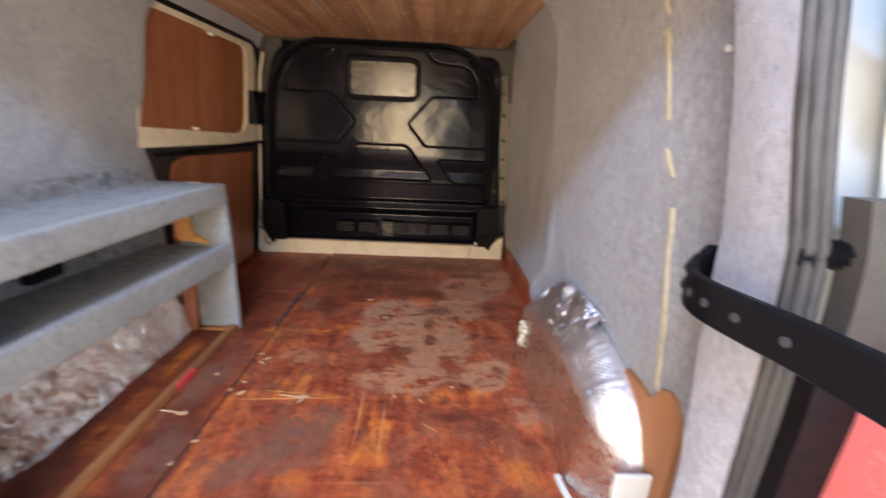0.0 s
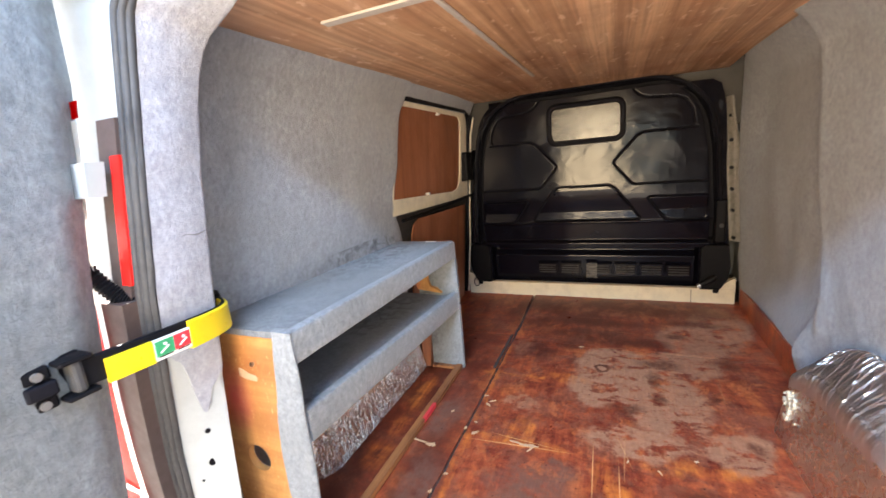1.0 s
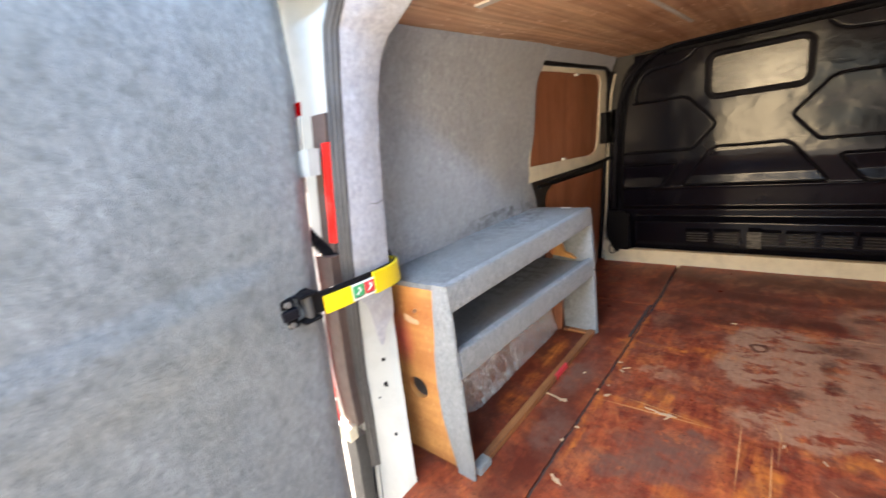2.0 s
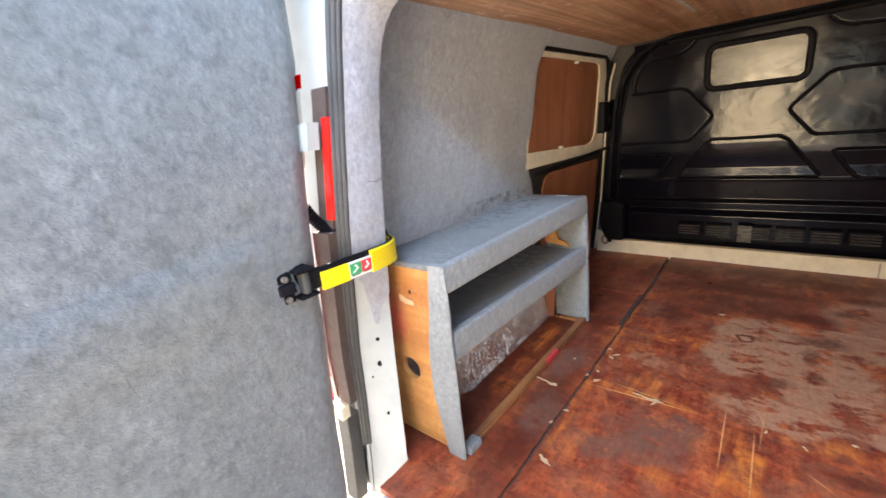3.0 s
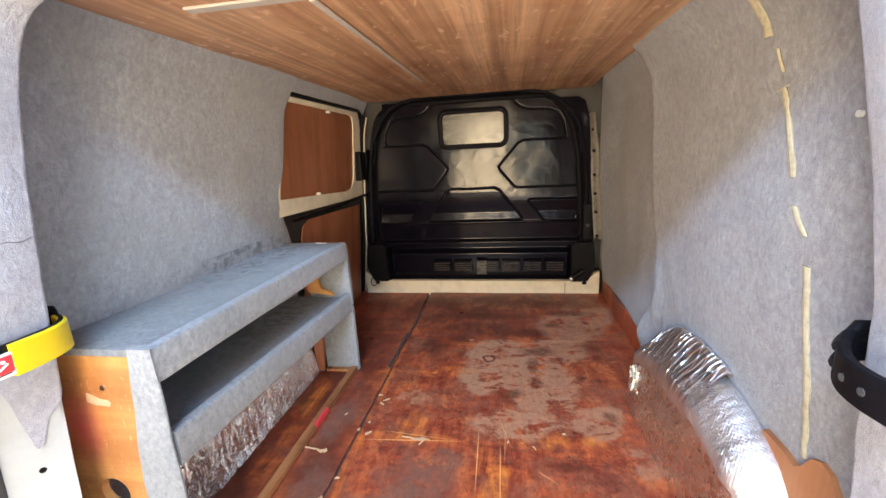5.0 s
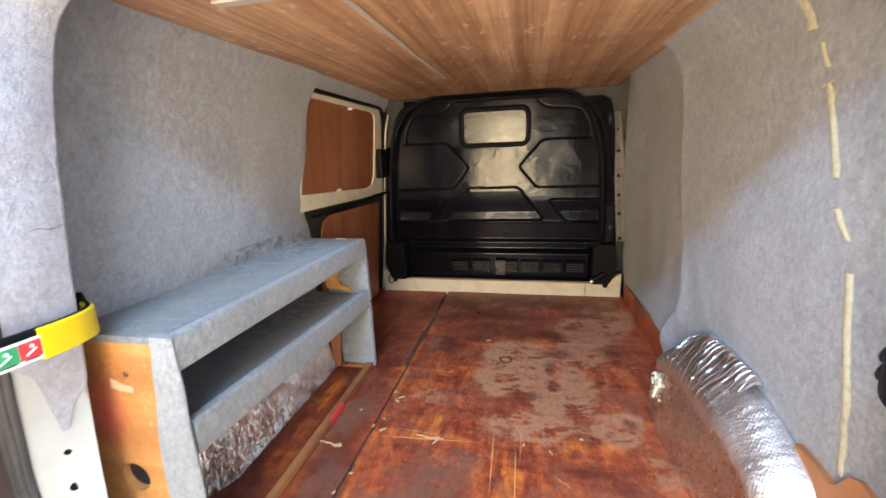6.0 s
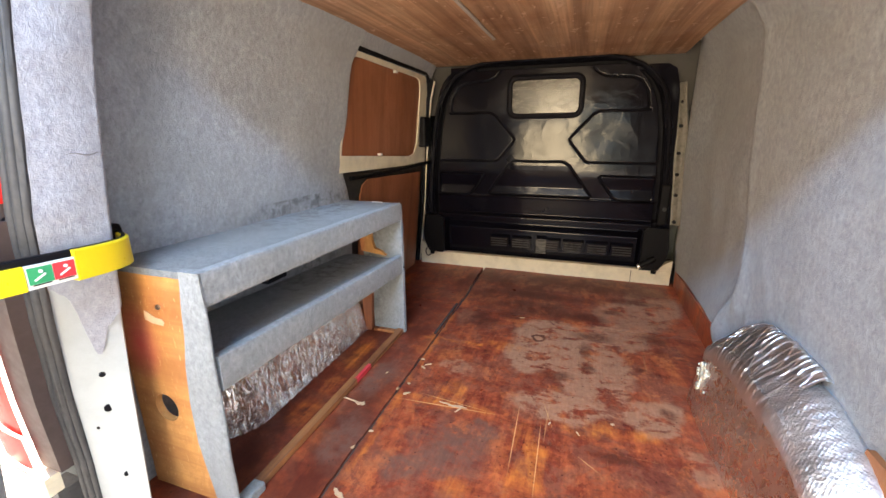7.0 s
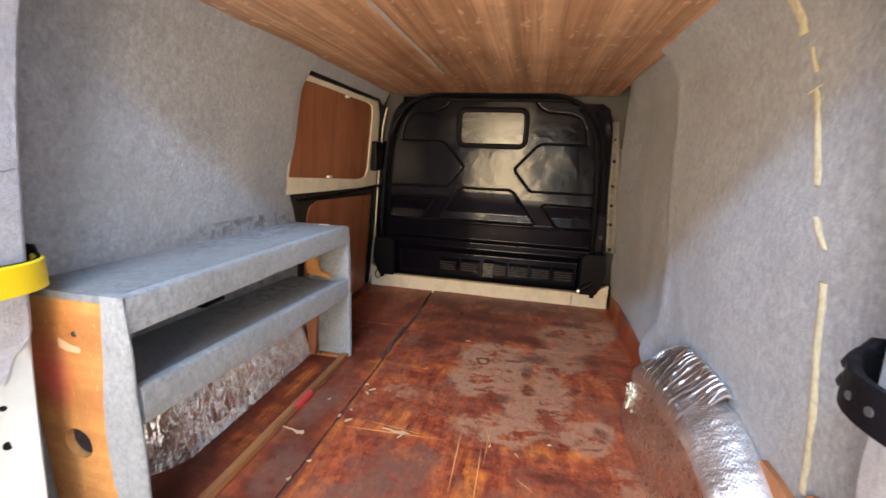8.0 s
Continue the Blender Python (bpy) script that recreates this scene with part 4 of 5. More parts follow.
arch_right = thing("wheel_arch", "wheel arch wrapped in crumpled silver bubble foil", "wheel arch", (0.8, 0.85, 0), "wheel arches")
NEAR_CROWN = ((0.435, 0.0), (0.448, 0.11), (0.47, 0.19), (0.505, 0.25), (0.55, 0.288), (0.60, 0.314), (0.66, 0.338), (0.74, 0.361), (0.85, 0.366), (0.93, 0.340))
FAR_CROWN = ((0.775, 0.352), (0.80, 0.362), (0.95, 0.37), (1.05, 0.36), (1.13, 0.325), (1.22, 0.265), (1.30, 0.18), (1.35, 0.08), (1.365, 0.0))
WHOLE_CROWN = NEAR_CROWN[:-2] + FAR_CROWN[2:]
part("foil_face", wheel_arch(1, WHOLE_CROWN, 0.705, 0.87, 0.60, 2.0, v1=0.44, nu=260, rough=0.25, r=0.10, lean=0.03, tail=1.21, drop=0.10, flare=0.020), FOIL, arch_right, "dull creased foil on the upright face", smooth=70)
part("foil_sheet", wheel_arch(1, NEAR_CROWN, 0.705, 0.87, 0.60, 2.0, folds=0.0022, lift=0.003, v0=0.41, rough=0.3, r=0.10, lean=0.03, tail=1.21, drop=0.10, flare=0.020), FOIL_QUILT, arch_right, "quilted bubble foil", smooth=70)
part("foil_sheet", wheel_arch(1, FAR_CROWN, 0.705, 0.90, 0.0, 2.0, step=0.032, folds=0.0036, lift=0.003, v0=0.39, nu=420, rough=0.12, r=0.10, lean=0.03, tail=1.21, drop=0.10, flare=0.020), FOIL_FOLD, arch_right, "crumpled plain foil", smooth=70)
part("foil_edge", tube([(0.692 + 0.9 * max(0.0, 0.575 - y) ** 1.5, y, 0.005) for y in np.linspace(0.60, 0.455, 12)], 0.009, 8), PALE_PRINT, arch_right, "white sealing bead along the foot", smooth=True)
arch_left = thing("wheel_arch", "wheel arch wrapped in silver foil behind the shelf rack", "wheel arch", (-0.78, 0.92, 0), "wheel arches")
LEFT_CROWN = ((0.475, 0.0), (0.478, 0.15), (0.488, 0.27), (0.52, 0.34), (0.62, 0.37), (0.9, 0.385), (1.2, 0.38), (1.33, 0.36), (1.345, 0.0))
part("foil_face", wheel_arch(-1, LEFT_CROWN, -0.690, -0.86, 0.635, 9.0, r=0.08, lean=0.08, straight=0.85, v1=0.46, nu=320, rough=0.30), FOIL_CRINKLE, arch_left, "creased foil on the upright face", smooth=70)
part("foil_sheet", wheel_arch(-1, LEFT_CROWN, -0.690, -0.86, 0.635, 9.0, folds=0.003, lift=0.002, r=0.08, lean=0.08, straight=0.85, v0=0.42, nu=190), FOIL_FOLD, arch_left, smooth=70)


# ---- shelf rack ----
rack = thing("shelf_rack", "two-tier plywood shelf rack covered in grey felt", "shelf", (-0.64, 0.85, 0))


def slope(y, near, far):
    return near + (far - near) * (y - 0.34) / 1.035


def shelf_board(near, far, thick, x0, x1, y0, y1, lip=0.0, seed=0.0):
    """A felt-covered board that runs along the wall, sloping a little."""
    def f(u, v):
        y = y0 + (y1 - y0) * v
        z = slope(y, near, far)
        # around the section: underside, front, top
        a = [(x0, -thick), (x1 - 0.012, -thick), (x1 - 0.002, -thick + 0.002), (x1, -thick + 0.008), (x1, -0.007), (x1 - 0.002, -0.002), (x1 - 0.008, 0.0), (x0, 0.0)]
        k = u * len(a)
        i = int(k + 1e-6) % len(a)
        q = k - int(k + 1e-6)
        b = a[(i + 1) % len(a)]
        px, pz = a[i][0] + (b[0] - a[i][0]) * q, a[i][1] + (b[1] - a[i][1]) * q
        w = 0.0025 * ripple(px, y, pz, 9, seed)
        return Vector((px + w, y, z + pz + w))
    bm = grid(32, 60, f, close_u=True)
    bmesh.ops.holes_fill(bm, edges=[e for e in bm.edges if e.is_boundary], sides=0)
    bmesh.ops.recalc_face_normals(bm, faces=bm.faces[:])
    return bm


part("top_board", shelf_board(0.652, 0.638, 0.016, -0.80, -0.512, 0.327, 1.372, seed=1), SHELF_FELT, rack, smooth=50)
part("top_fascia", shelf_board(0.654, 0.640, 0.083, -0.528, -0.503, 0.336, 1.366, seed=2), RACK_FELT, rack, smooth=50)
part("lower_board", shelf_board(0.424, 0.376, 0.016, -0.80, -0.515, 0.345, 1.366, seed=3), SHELF_FELT, rack, smooth=50)
part("lower_fascia", shelf_board(0.444, 0.394, 0.090, -0.530, -0.505, 0.345, 1.366, seed=4), RACK_FELT, rack, smooth=50)
FRONT = ((0.0, -0.575), (0.08, -0.586), (0.2, -0.606), (0.32, -0.604), (0.42, -0.592), (0.52, -0.578), (0.64, -0.562))
end_outline = [(-0.80, 0.012), (-0.80, 0.638)] + [(lerp(FRONT, z) + 0.012, z) for z in np.linspace(0.638, 0.012, 24)]
HOLE = (-0.697, 0.272, 0.039)


def holed_plate(outline, y0, y1, hole):
    """An upright board with a round hole through it."""
    bm = bmesh.new()
    hx, hz, r = hole
    dense = []
    for (a, b), (c, d) in zip(outline, outline[1:] + outline[:1]):
        m = max(1, int(math.hypot(c - a, d - b) / 0.03))
        dense += [(a + (c - a) * k / m, b + (d - b) * k / m) for k in range(m)]
    dense.sort(key=lambda p: math.atan2(p[1] - hz, p[0] - hx))
    rings = []
    for y in (y0, y1):
        outs = [bm.verts.new((x, y, z)) for x, z in dense]
        ins = [bm.verts.new((hx + r * math.cos(a), y, hz + r * math.sin(a))) for a in [math.atan2(z - hz, x - hx) for x, z in dense]]
        rings.append((outs, ins))
    (o0, i0), (o1, i1) = rings
    n = len(dense)
    for k in range(n):
        j = (k + 1) % n
        bm.faces.new((o0[k], o0[j], i0[j], i0[k]))
        bm.faces.new((o1[j], o1[k], i1[k], i1[j]))
        bm.faces.new((i0[k], i0[j], i1[j], i1[k]))
        bm.faces.new((o0[j], o0[k], o1[k], o1[j]))
    bmesh.ops.recalc_face_normals(bm, faces=bm.faces[:])
    return bm


near_end = part("end_panel", holed_plate(end_outline, 0.334, 0.352, HOLE), RAW_PLY, rack, "bare orange plywood end panel with a round hole")
part("knot_plug", prism([(-0.702, 0.518), (-0.68, 0.511), (-0.645, 0.509), (-0.640, 0.517), (-0.646, 0.525), (-0.668, 0.527), (-0.686, 0.536), (-0.699, 0.540)], lambda a, b: (a, 0.3325, b), (0, 0.003, 0)), PALE_CHIP, near_end, "pale filled knot")
part("screw", tube([(-0.649, 0.330, 0.556), (-0.649, 0.336, 0.556)], 0.006, 10), STEEL, near_end)


def stile():
    def f(u, v):
        z = 0.0 + 0.655 * v
        x0, x1 = lerp(FRONT, z), -0.501
        ring = [(x0, 0.345), (x0, 0.330), (x0 + 0.006, 0.325), (x1 - 0.006, 0.325), (x1, 0.329), (x1 - 0.001, 0.334), (x1 - 0.025, 0.346), (x0, 0.348)]
        k = u * len(ring)
        i = int(k) % len(ring)
        a, b = ring[i], ring[(i + 1) % len(ring)]
        q = k - int(k)
        x, y = a[0] + (b[0] - a[0]) * q, a[1] + (b[1] - a[1]) * q
        w = 0.002 * ripple(x, y, z, 9, 6)
        return Vector((x + w, y + w, z))
    bm = grid(32, 50, f, close_u=True)
    bmesh.ops.holes_fill(bm, edges=[e for e in bm.edges if e.is_boundary], sides=0)
    bmesh.ops.recalc_face_normals(bm, faces=bm.faces[:])
    return bm


part("stile", stile(), RACK_FELT, rack, smooth=50)
part("foot_block", box(-0.535, -0.495, 0.348, 0.412, 0.0, 0.028, 0.006), RACK_FELT, rack)
far_outline = [(-0.665, 0.0), (-0.665, 0.30), (-0.70, 0.34), (-0.72, 0.62), (-0.506, 0.632), (-0.502, 0.40), (-0.502, 0.0)]
part("end_panel", prism(far_outline, lambda a, b: (a, 1.362, b), (0, 0.022, 0)), RACK_FELT, rack, "far end panel wrapped in grey felt")
part("bracket", prism([(-0.70, 0.41), (-0.575, 0.395), (-0.60, 0.415), (-0.632, 0.425), (-0.642, 0.455), (-0.648, 0.53), (-0.71, 0.55)], lambda a, b: (a, 1.335, b), (0, 0.02, 0)), RAW_PLY, rack, "bare plywood bracket under the top shelf")
part("bracket", prism([(-0.705, 0.0), (-0.672, 0.0), (-0.664, 0.12), (-0.655, 0.22), (-0.64, 0.31), (-0.72, 0.31)], lambda a, b: (a, 1.338, b), (0, 0.02, 0)), DOOR_PLY, rack, "brown plywood bracket under the lower shelf")
part("floor_batten", box(-0.538, -0.508, 0.405, 1.36, 0.0, 0.022, 0.003), BATTEN, rack, "worn wooden floor batten with a red paint mark")
part("paint_mark", box(-0.520, -0.5068, 0.92, 1.03, 0.002, 0.0228, 0.0015), RED_PRINT, rack, "smear of red paint")
part("cross_batten", box(-0.66, -0.54, 1.335, 1.36, 0.0, 0.014, 0.002), BATTEN, rack)
part("edge_tape", box(-0.640, -0.590, 1.352, 1.362, 0.6385, 0.6415, 0.001), PALE_PRINT, rack, "scrap of white tape on the far edge")
part("screw", tube([(-0.5015, 1.373, 0.335), (-0.500, 1.373, 0.335)], 0.005, 10), BLACK_PLASTIC, rack, "dark screw head")
part("strap_slot", box(-0.80, -0.765, 0.80, 0.90, 0.425, 0.47, 0.004), BLACK_PLASTIC, rack, "black slot at the back of the rack")

# ---- trim strips on the ceiling ----
strips = thing("ceiling_strip", "thin grey plastic cable trunking along the ceiling", "trim", (-0.19, 1.2, CEIL))
part("long_strip", box(-0.197, -0.183, 0.62, 1.80, CEIL - 0.010, CEIL - 0.002, 0.002), ALUMINIUM, strips)
part("cross_strip", box(-0.485, -0.197, 0.585, 0.615, CEIL - 0.009, CEIL - 0.002, 0.002), ALUMINIUM, strips)

# ---- glue lines on the right lining ----
def right_x(y, z):
    return lerp(RIGHT, z) + (0.003 + 0.011 * soft(0.7, 1.3, y)) * ripple(0, y, z, 2.2, 7) + 0.003 * ripple(0, y, z, 10, 2)


def glue(line, width):
    pts = []
    for (y0, z0), (y1, z1) in zip(line[:-1], line[1:]):
        pts += [(y0 + (y1 - y0) * k / 8, z0 + (z1 - z0) * k / 8) for k in range(8)]
    pts.append(line[-1])

    def f(u, v):
        i = min(int(v * (len(pts) - 1) + 0.5), len(pts) - 1)
        y, z = pts[i]
        y += (u - 0.5) * width * (1 + 0.5 * ripple(y, z, u, 30))
        return Vector((right_x(y, z) - 0.004 - 0.002 * math.sin(math.pi * u), y, z))
    return solid(grid(4, len(pts) - 1, f), 0.003)


for line, w in (([(0.747, 1.31), (0.74, 1.276), (0.725, 1.222)], 0.026), ([(0.69, 1.192), (0.668, 1.143)], 0.010), ([(0.655, 1.116), (0.684, 1.108)], 0.012), ([(0.668, 1.112), (0.63, 1.02), (0.608, 0.935)], 0.018),
                ([(0.590, 0.879), (0.57, 0.85), (0.548, 0.825)], 0.016), ([(0.538, 0.766), (0.53, 0.70), (0.525, 0.64), (0.508, 0.50), (0.502, 0.36)], 0.018)):
    g = part("glue_line", glue(line, w), GLUE)
    tagged(g, "strip of yellowed dried glue on the felt lining", "glue mark", "glue lines on the lining")

plug = part("wall_plug", tube([(right_x(0.465, 1.047) - 0.006, 0.465, 1.047), (right_x(0.465, 1.047) + 0.004, 0.465, 1.047)], 0.006, 10), PALE_PRINT)
tagged(plug, "small white plastic plug in the felt lining", "plug")

# rounded fibreboard infill behind the right wheel arch
infill = part("infill_board", prism([(0.395, 0.0), (0.392, 0.30), (0.40, 0.36), (0.42, 0.388), (0.445, 0.395), (0.47, 0.382), (0.492, 0.345), (0.51, 0.328), (0.55, 0.335), (0.62, 0.335), (0.66, 0.0)], lambda a, b: (0.830, a, b), (0.02, 0, 0)), ORANGE_BOARD)
tagged(infill, "orange-brown fibreboard infill with a rounded corner beside the wheel arch", "board")
plate = part("cover_plate", box(0.742, 0.825, 0.420, 0.432, 0.0, 0.195, 0.004), PALE_PRINT)
tagged(plate, "pale plastic cover plate at the foot of the wheel arch", "cover plate")

# ---- rear pillars, door frame and seals; s = -1 near side, 1 far side ----
MID = 0.015
INNER = ((-0.3, 0.678), (0.0, 0.682), (0.4, 0.687), (0.6, 0.686), (0.8, 0.668), (1.0, 0.650), (1.15, 0.634), (1.22, 0.617), (1.265, 0.595), (1.29, 0.570), (1.305, 0.540), (1.33, 0.495), (1.37, 0.44), (1.41, 0.40))
INNER_FAR = ((0.0, 0.725), (0.4, 0.728), (0.784, 0.715), (0.938, 0.695), (1.069, 0.672), (1.2, 0.650), (1.265, 0.615), (1.30, 0.555), (1.33, 0.50), (1.37, 0.45), (1.41, 0.40))
INNER_Y = ((0.0, 0.228), (0.4, 0.255), (0.6, 0.27), (0.8, 0.278), (1.0, 0.29), (1.2, 0.31), (1.41, 0.33))
REAR = ((-0.3, 0.91), (0.0, 0.865), (0.2, 0.815), (0.4, 0.762), (0.6, 0.704), (0.8, 0.660), (1.0, 0.640), (1.2, 0.615), (1.30, 0.59), (1.37, 0.53), (1.41, 0.44))
REAR_FAR = ((0.0, 0.815), (0.2, 0.785), (0.4, 0.742), (0.6, 0.720), (0.74, 0.707), (0.82, 0.694), (0.93, 0.673), (1.03, 0.658), (1.2, 0.632), (1.30, 0.600), (1.37, 0.54), (1.41, 0.45))
REAR_Y = ((0.0, 0.225), (0.2, 0.205), (0.4, 0.178), (0.6, 0.158), (0.8, 0.15), (1.0, 0.168), (1.2, 0.185), (1.41, 0.19))


def pillar_point(s, u, z, out=0.0):
    """u = 0 at the seal, 1 at the inner edge, then back to the side wall up to 2."""
    a = Vector((MID + s * lerp(REAR if s < 0 else REAR_FAR, z), lerp(REAR_Y, z), z))
    b = Vector((MID + s * lerp(INNER if s < 0 else INNER_FAR, z), lerp(INNER_Y, z), z))
    c = Vector((MID + s * 0.83, lerp(INNER_Y, z) + 0.03, z))
    if u <= 1:
        p = a + (b - a) * u
        p.x -= s * 0.004 * math.sin(math.pi * u)
    else:
        k = u - 1
        p = b + (c - b) * k
        p.y += 0.008 * math.sin(math.pi * min(1.0, k * 4)) * (k < 0.25)
    p.x -= s * out
    return p


TONGUE = ((0.0, 0.660), (0.16, 0.650), (0.27, 0.628), (0.34, 0.585), (0.42, 0.535), (0.49, 0.495), (0.56, 0.486), (0.64, 0.512), (0.72, 0.545), (0.86, 0.560), (1.0, 0.580), (1.3, 0.60))


def rear_corner(s):
    pillar = thing("rear_pillar", "white painted rear door pillar, upper part covered in grey felt", "pillar", (MID + s * 0.7, 0.2, 0), kind="structure")
    part("post", solid(grid(24, 60, lambda u, v: pillar_point(s, 2 * u, -0.30 + 1.71 * v)), -0.012 * s), WHITE_PAINT, pillar, smooth=60)

    def cover(u, v):
        low = lerp(TONGUE, 1.25 * u + 0.02) + 0.008 * ripple(u, 0, 0, 14) + 0.005 * ripple(u, 0, 0, 47, 3) if s < 0 else 0.0
        z = low + (1.41 - low) * v
        p = pillar_point(s, 1.25 * u + 0.02, z, 0.006)
        return p + Vector((0.002 * ripple(p.x, p.y, p.z, 16, s), 0, 0))
    part("felt_cover", solid(grid(36, 90, cover), -0.004 * s), PILLAR_FELT, pillar, "grey felt cover with a ragged lower edge", smooth=60)
    if s < 0:
        for u, z, r in ((0.55, 0.440, 0.006), (0.55, 0.352, 0.009), (0.62, 0.16, 0.006), (0.30, 0.30, 0.003)):
            p = pillar_point(s, u, z, -0.002)
            part("hole", tube([p, p + Vector((0.0035, -0.001, 0))], r, 14), BLACK_PLASTIC, pillar, "punched hole")
    # ribbed rubber seal up the opening
    seal = thing("door_seal", "ribbed grey-black rubber door seal up the rear opening", "door seal", (MID + s * 0.7, 0.14, 0))
    for k, (dx, dy, r) in enumerate(((0.000, -0.002, 0.008), (0.006, -0.010, 0.0085), (0.013, -0.018, 0.007))):
        pts = [pillar_point(s, 0, z) + Vector((s * dx, dy, 0)) for z in np.linspace(-0.02, 1.40, 60)]
        part("lip", tube(pts, r, 8), RUBBER, seal, smooth=True)
    # outer door jamb with tail lamp, hinges
    jamb = thing("door_jamb", "white painted outer door jamb of the rear opening", "door jamb", (MID + s * 0.85, 0.2, 0), kind="structure")

    def X(a):
        return MID + s * a

    def jamb_face(u, v):
        z = -0.3 + 1.76 * v
        a = lerp(REAR if s < 0 else REAR_FAR, z) + 0.015
        return Vector((X(a + (0.985 - a) * u), lerp(REAR_Y, z) + 0.006 + 0.05 * u + 0.02 * math.sin(math.pi * min(1, 1.6 * u)), z))
    part("face", solid(grid(16, 60, jamb_face), -0.012 * s), WHITE_PAINT, jamb, smooth=True)
    def strip(z0, z1, o0, o1, y, thick=0.02, k=14):
        """A bar that follows the slant of the pillar, o0 to o1 outboard of it."""
        ring = [(o0, 0), (o1, 0), (o1, thick), (o0, thick)]

        def f(u, v):
            z = z0 + (z1 - z0) * v
            o, d = ring[round(u * 4) % 4]
            return Vector((X(lerp(REAR if s < 0 else REAR_FAR, z) + o), y + d + lerp(REAR_Y, z) - 0.16, z))
        bm = grid(4, k, f, close_u=True)
        bmesh.ops.holes_fill(bm, edges=[e for e in bm.edges if e.is_boundary], sides=0)
        bmesh.ops.recalc_face_normals(bm, faces=bm.faces[:])
        return bm
    def film(z0, z1, o0, o1, y, k=14):
        """A thin curved lens that follows the slant of the pillar."""
        def f(u, v):
            z = z0 + (z1 - z0) * v
            return Vector((X(lerp(REAR if s < 0 else REAR_FAR, z) + o0 + (o1 - o0) * u), y + lerp(REAR_Y, z) - 0.16 + 0.012 * u * u, z))
        return grid(4, k, f)
    lamp = thing("tail_lamp", "red and clear tail lamp on the rear corner of the van", "tail lamp", (X(0.85), 0.1, 0.7))
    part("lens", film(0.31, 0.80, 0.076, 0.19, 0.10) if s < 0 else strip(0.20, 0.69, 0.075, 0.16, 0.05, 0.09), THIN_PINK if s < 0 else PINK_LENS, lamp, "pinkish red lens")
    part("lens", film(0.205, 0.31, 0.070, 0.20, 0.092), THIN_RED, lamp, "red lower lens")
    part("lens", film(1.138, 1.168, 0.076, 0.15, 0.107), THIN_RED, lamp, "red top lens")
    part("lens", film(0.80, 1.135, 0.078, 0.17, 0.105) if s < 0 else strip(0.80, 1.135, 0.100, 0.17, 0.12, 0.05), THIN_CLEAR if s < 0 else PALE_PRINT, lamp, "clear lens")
    if s < 0:
        part("lens", strip(0.83, 1.07, 0.014, 0.043, 0.131, 0.02), RED_LENS, lamp, "upright red strip")
    else:
        part("lens", strip(1.10, 1.13, 0.10, 0.17, 0.13, 0.03), RED_LENS, lamp, "red top lens")
    # brown strips stand in for shade in the recess between lamp and seal
    if s < 0:
        part("shade_strip", strip(0.80, 1.135, 0.026, 0.082, 0.135, 0.03), BROWN_JOINT_SHADE, jamb, "dark strip for the shaded jamb recess")
    # black on the far side: the lower jamb's shade is put into the colour
    part("shade_strip", strip(0.02 + 0.18 * (s < 0), 0.70 + 0.10 * (s < 0), 0.012, 0.080 - 0.01 * (s > 0), 0.11, 0.04), BROWN_JOINT_SHADE if s < 0 else BLACK_PLASTIC, jamb, "dark strip for the shaded jamb recess")
    for z in (1.03, 0.165):
        hinge = part("hinge", strip(z - 0.03, z + 0.03, 0.03, 0.19, 0.085, 0.03), WHITE_PAINT if z > 0.5 else CREAM_PAINT, jamb, "painted steel hinge")
        a = lerp(REAR, z) + 0.17
        part("knuckle", tube([(X(a), 0.085, z - 0.042), (X(a), 0.085, z + 0.042)], 0.016, 14), WHITE_PAINT, hinge, smooth=True)
    # the far buffer is longer and black, to darken the shaded jamb foot
    part("rubber_buffer", strip(-0.04 - 0.25 * (s < 0), 0.13 + 0.08 * (s > 0), 0.03, 0.09, 0.10, 0.05), BLACK_PLASTIC if s > 0 else RUBBER, jamb, "black rubber buffer")
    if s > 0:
        # dark strip added for the shaded door gap, shade put into its colour
        part("shade_strip", strip(0.695, 0.855, 0.030, 0.20, 0.112, 0.03), DARK_STEEL_SHADE, jamb, "dark strip for the shaded gap beside the door")
    n = 46
    pts = []
    for k in range(n):
        q = k / (n - 1)
        pts.append(Vector((X(0.672 + 0.03 * (s > 0) + 0.09 * q), 0.150 - 0.06 * q, 0.79 + 0.10 * q - 0.03 * math.sin(math.pi * q))))
    conduit = part("cable_conduit", tube(pts, 0.017, 10, ring=lambda k: 1.0 if k % 2 else 0.82), BLACK_PLASTIC, smooth=False)
    tagged(conduit, "ribbed black rubber cable conduit between body and door", "cable conduit", "cable conduits")


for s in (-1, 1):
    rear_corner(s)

header = thing("rear_header", "felt-covered header over the rear opening", "header", (0, 0.25, 1.4), kind="structure")


def header_face(u, v):
    x = -0.50 + 1.03 * u
    return Vector((x, 0.345 - 0.16 * v, 1.36 + 0.045 * math.sin(math.pi * v) + 0.02 * v + 0.003 * ripple(x, v, 0, 9)))


part("felt", solid(grid(40, 12, header_face), 0.01), CARPET, header, smooth=True)
part("seal", tube([(-0.44 + 0.91 * k / 20, 0.175, 1.405) for k in range(21)], 0.014, 8), RUBBER, header, smooth=True)


# ---- rear doors, both open ----
EDGE = ((-0.30, -0.05), (0.12, 0.0), (0.27, 0.012), (0.83, 0.075), (1.06, 0.115), (1.20, 0.14), (1.38, 0.15), (1.46, 0.13))


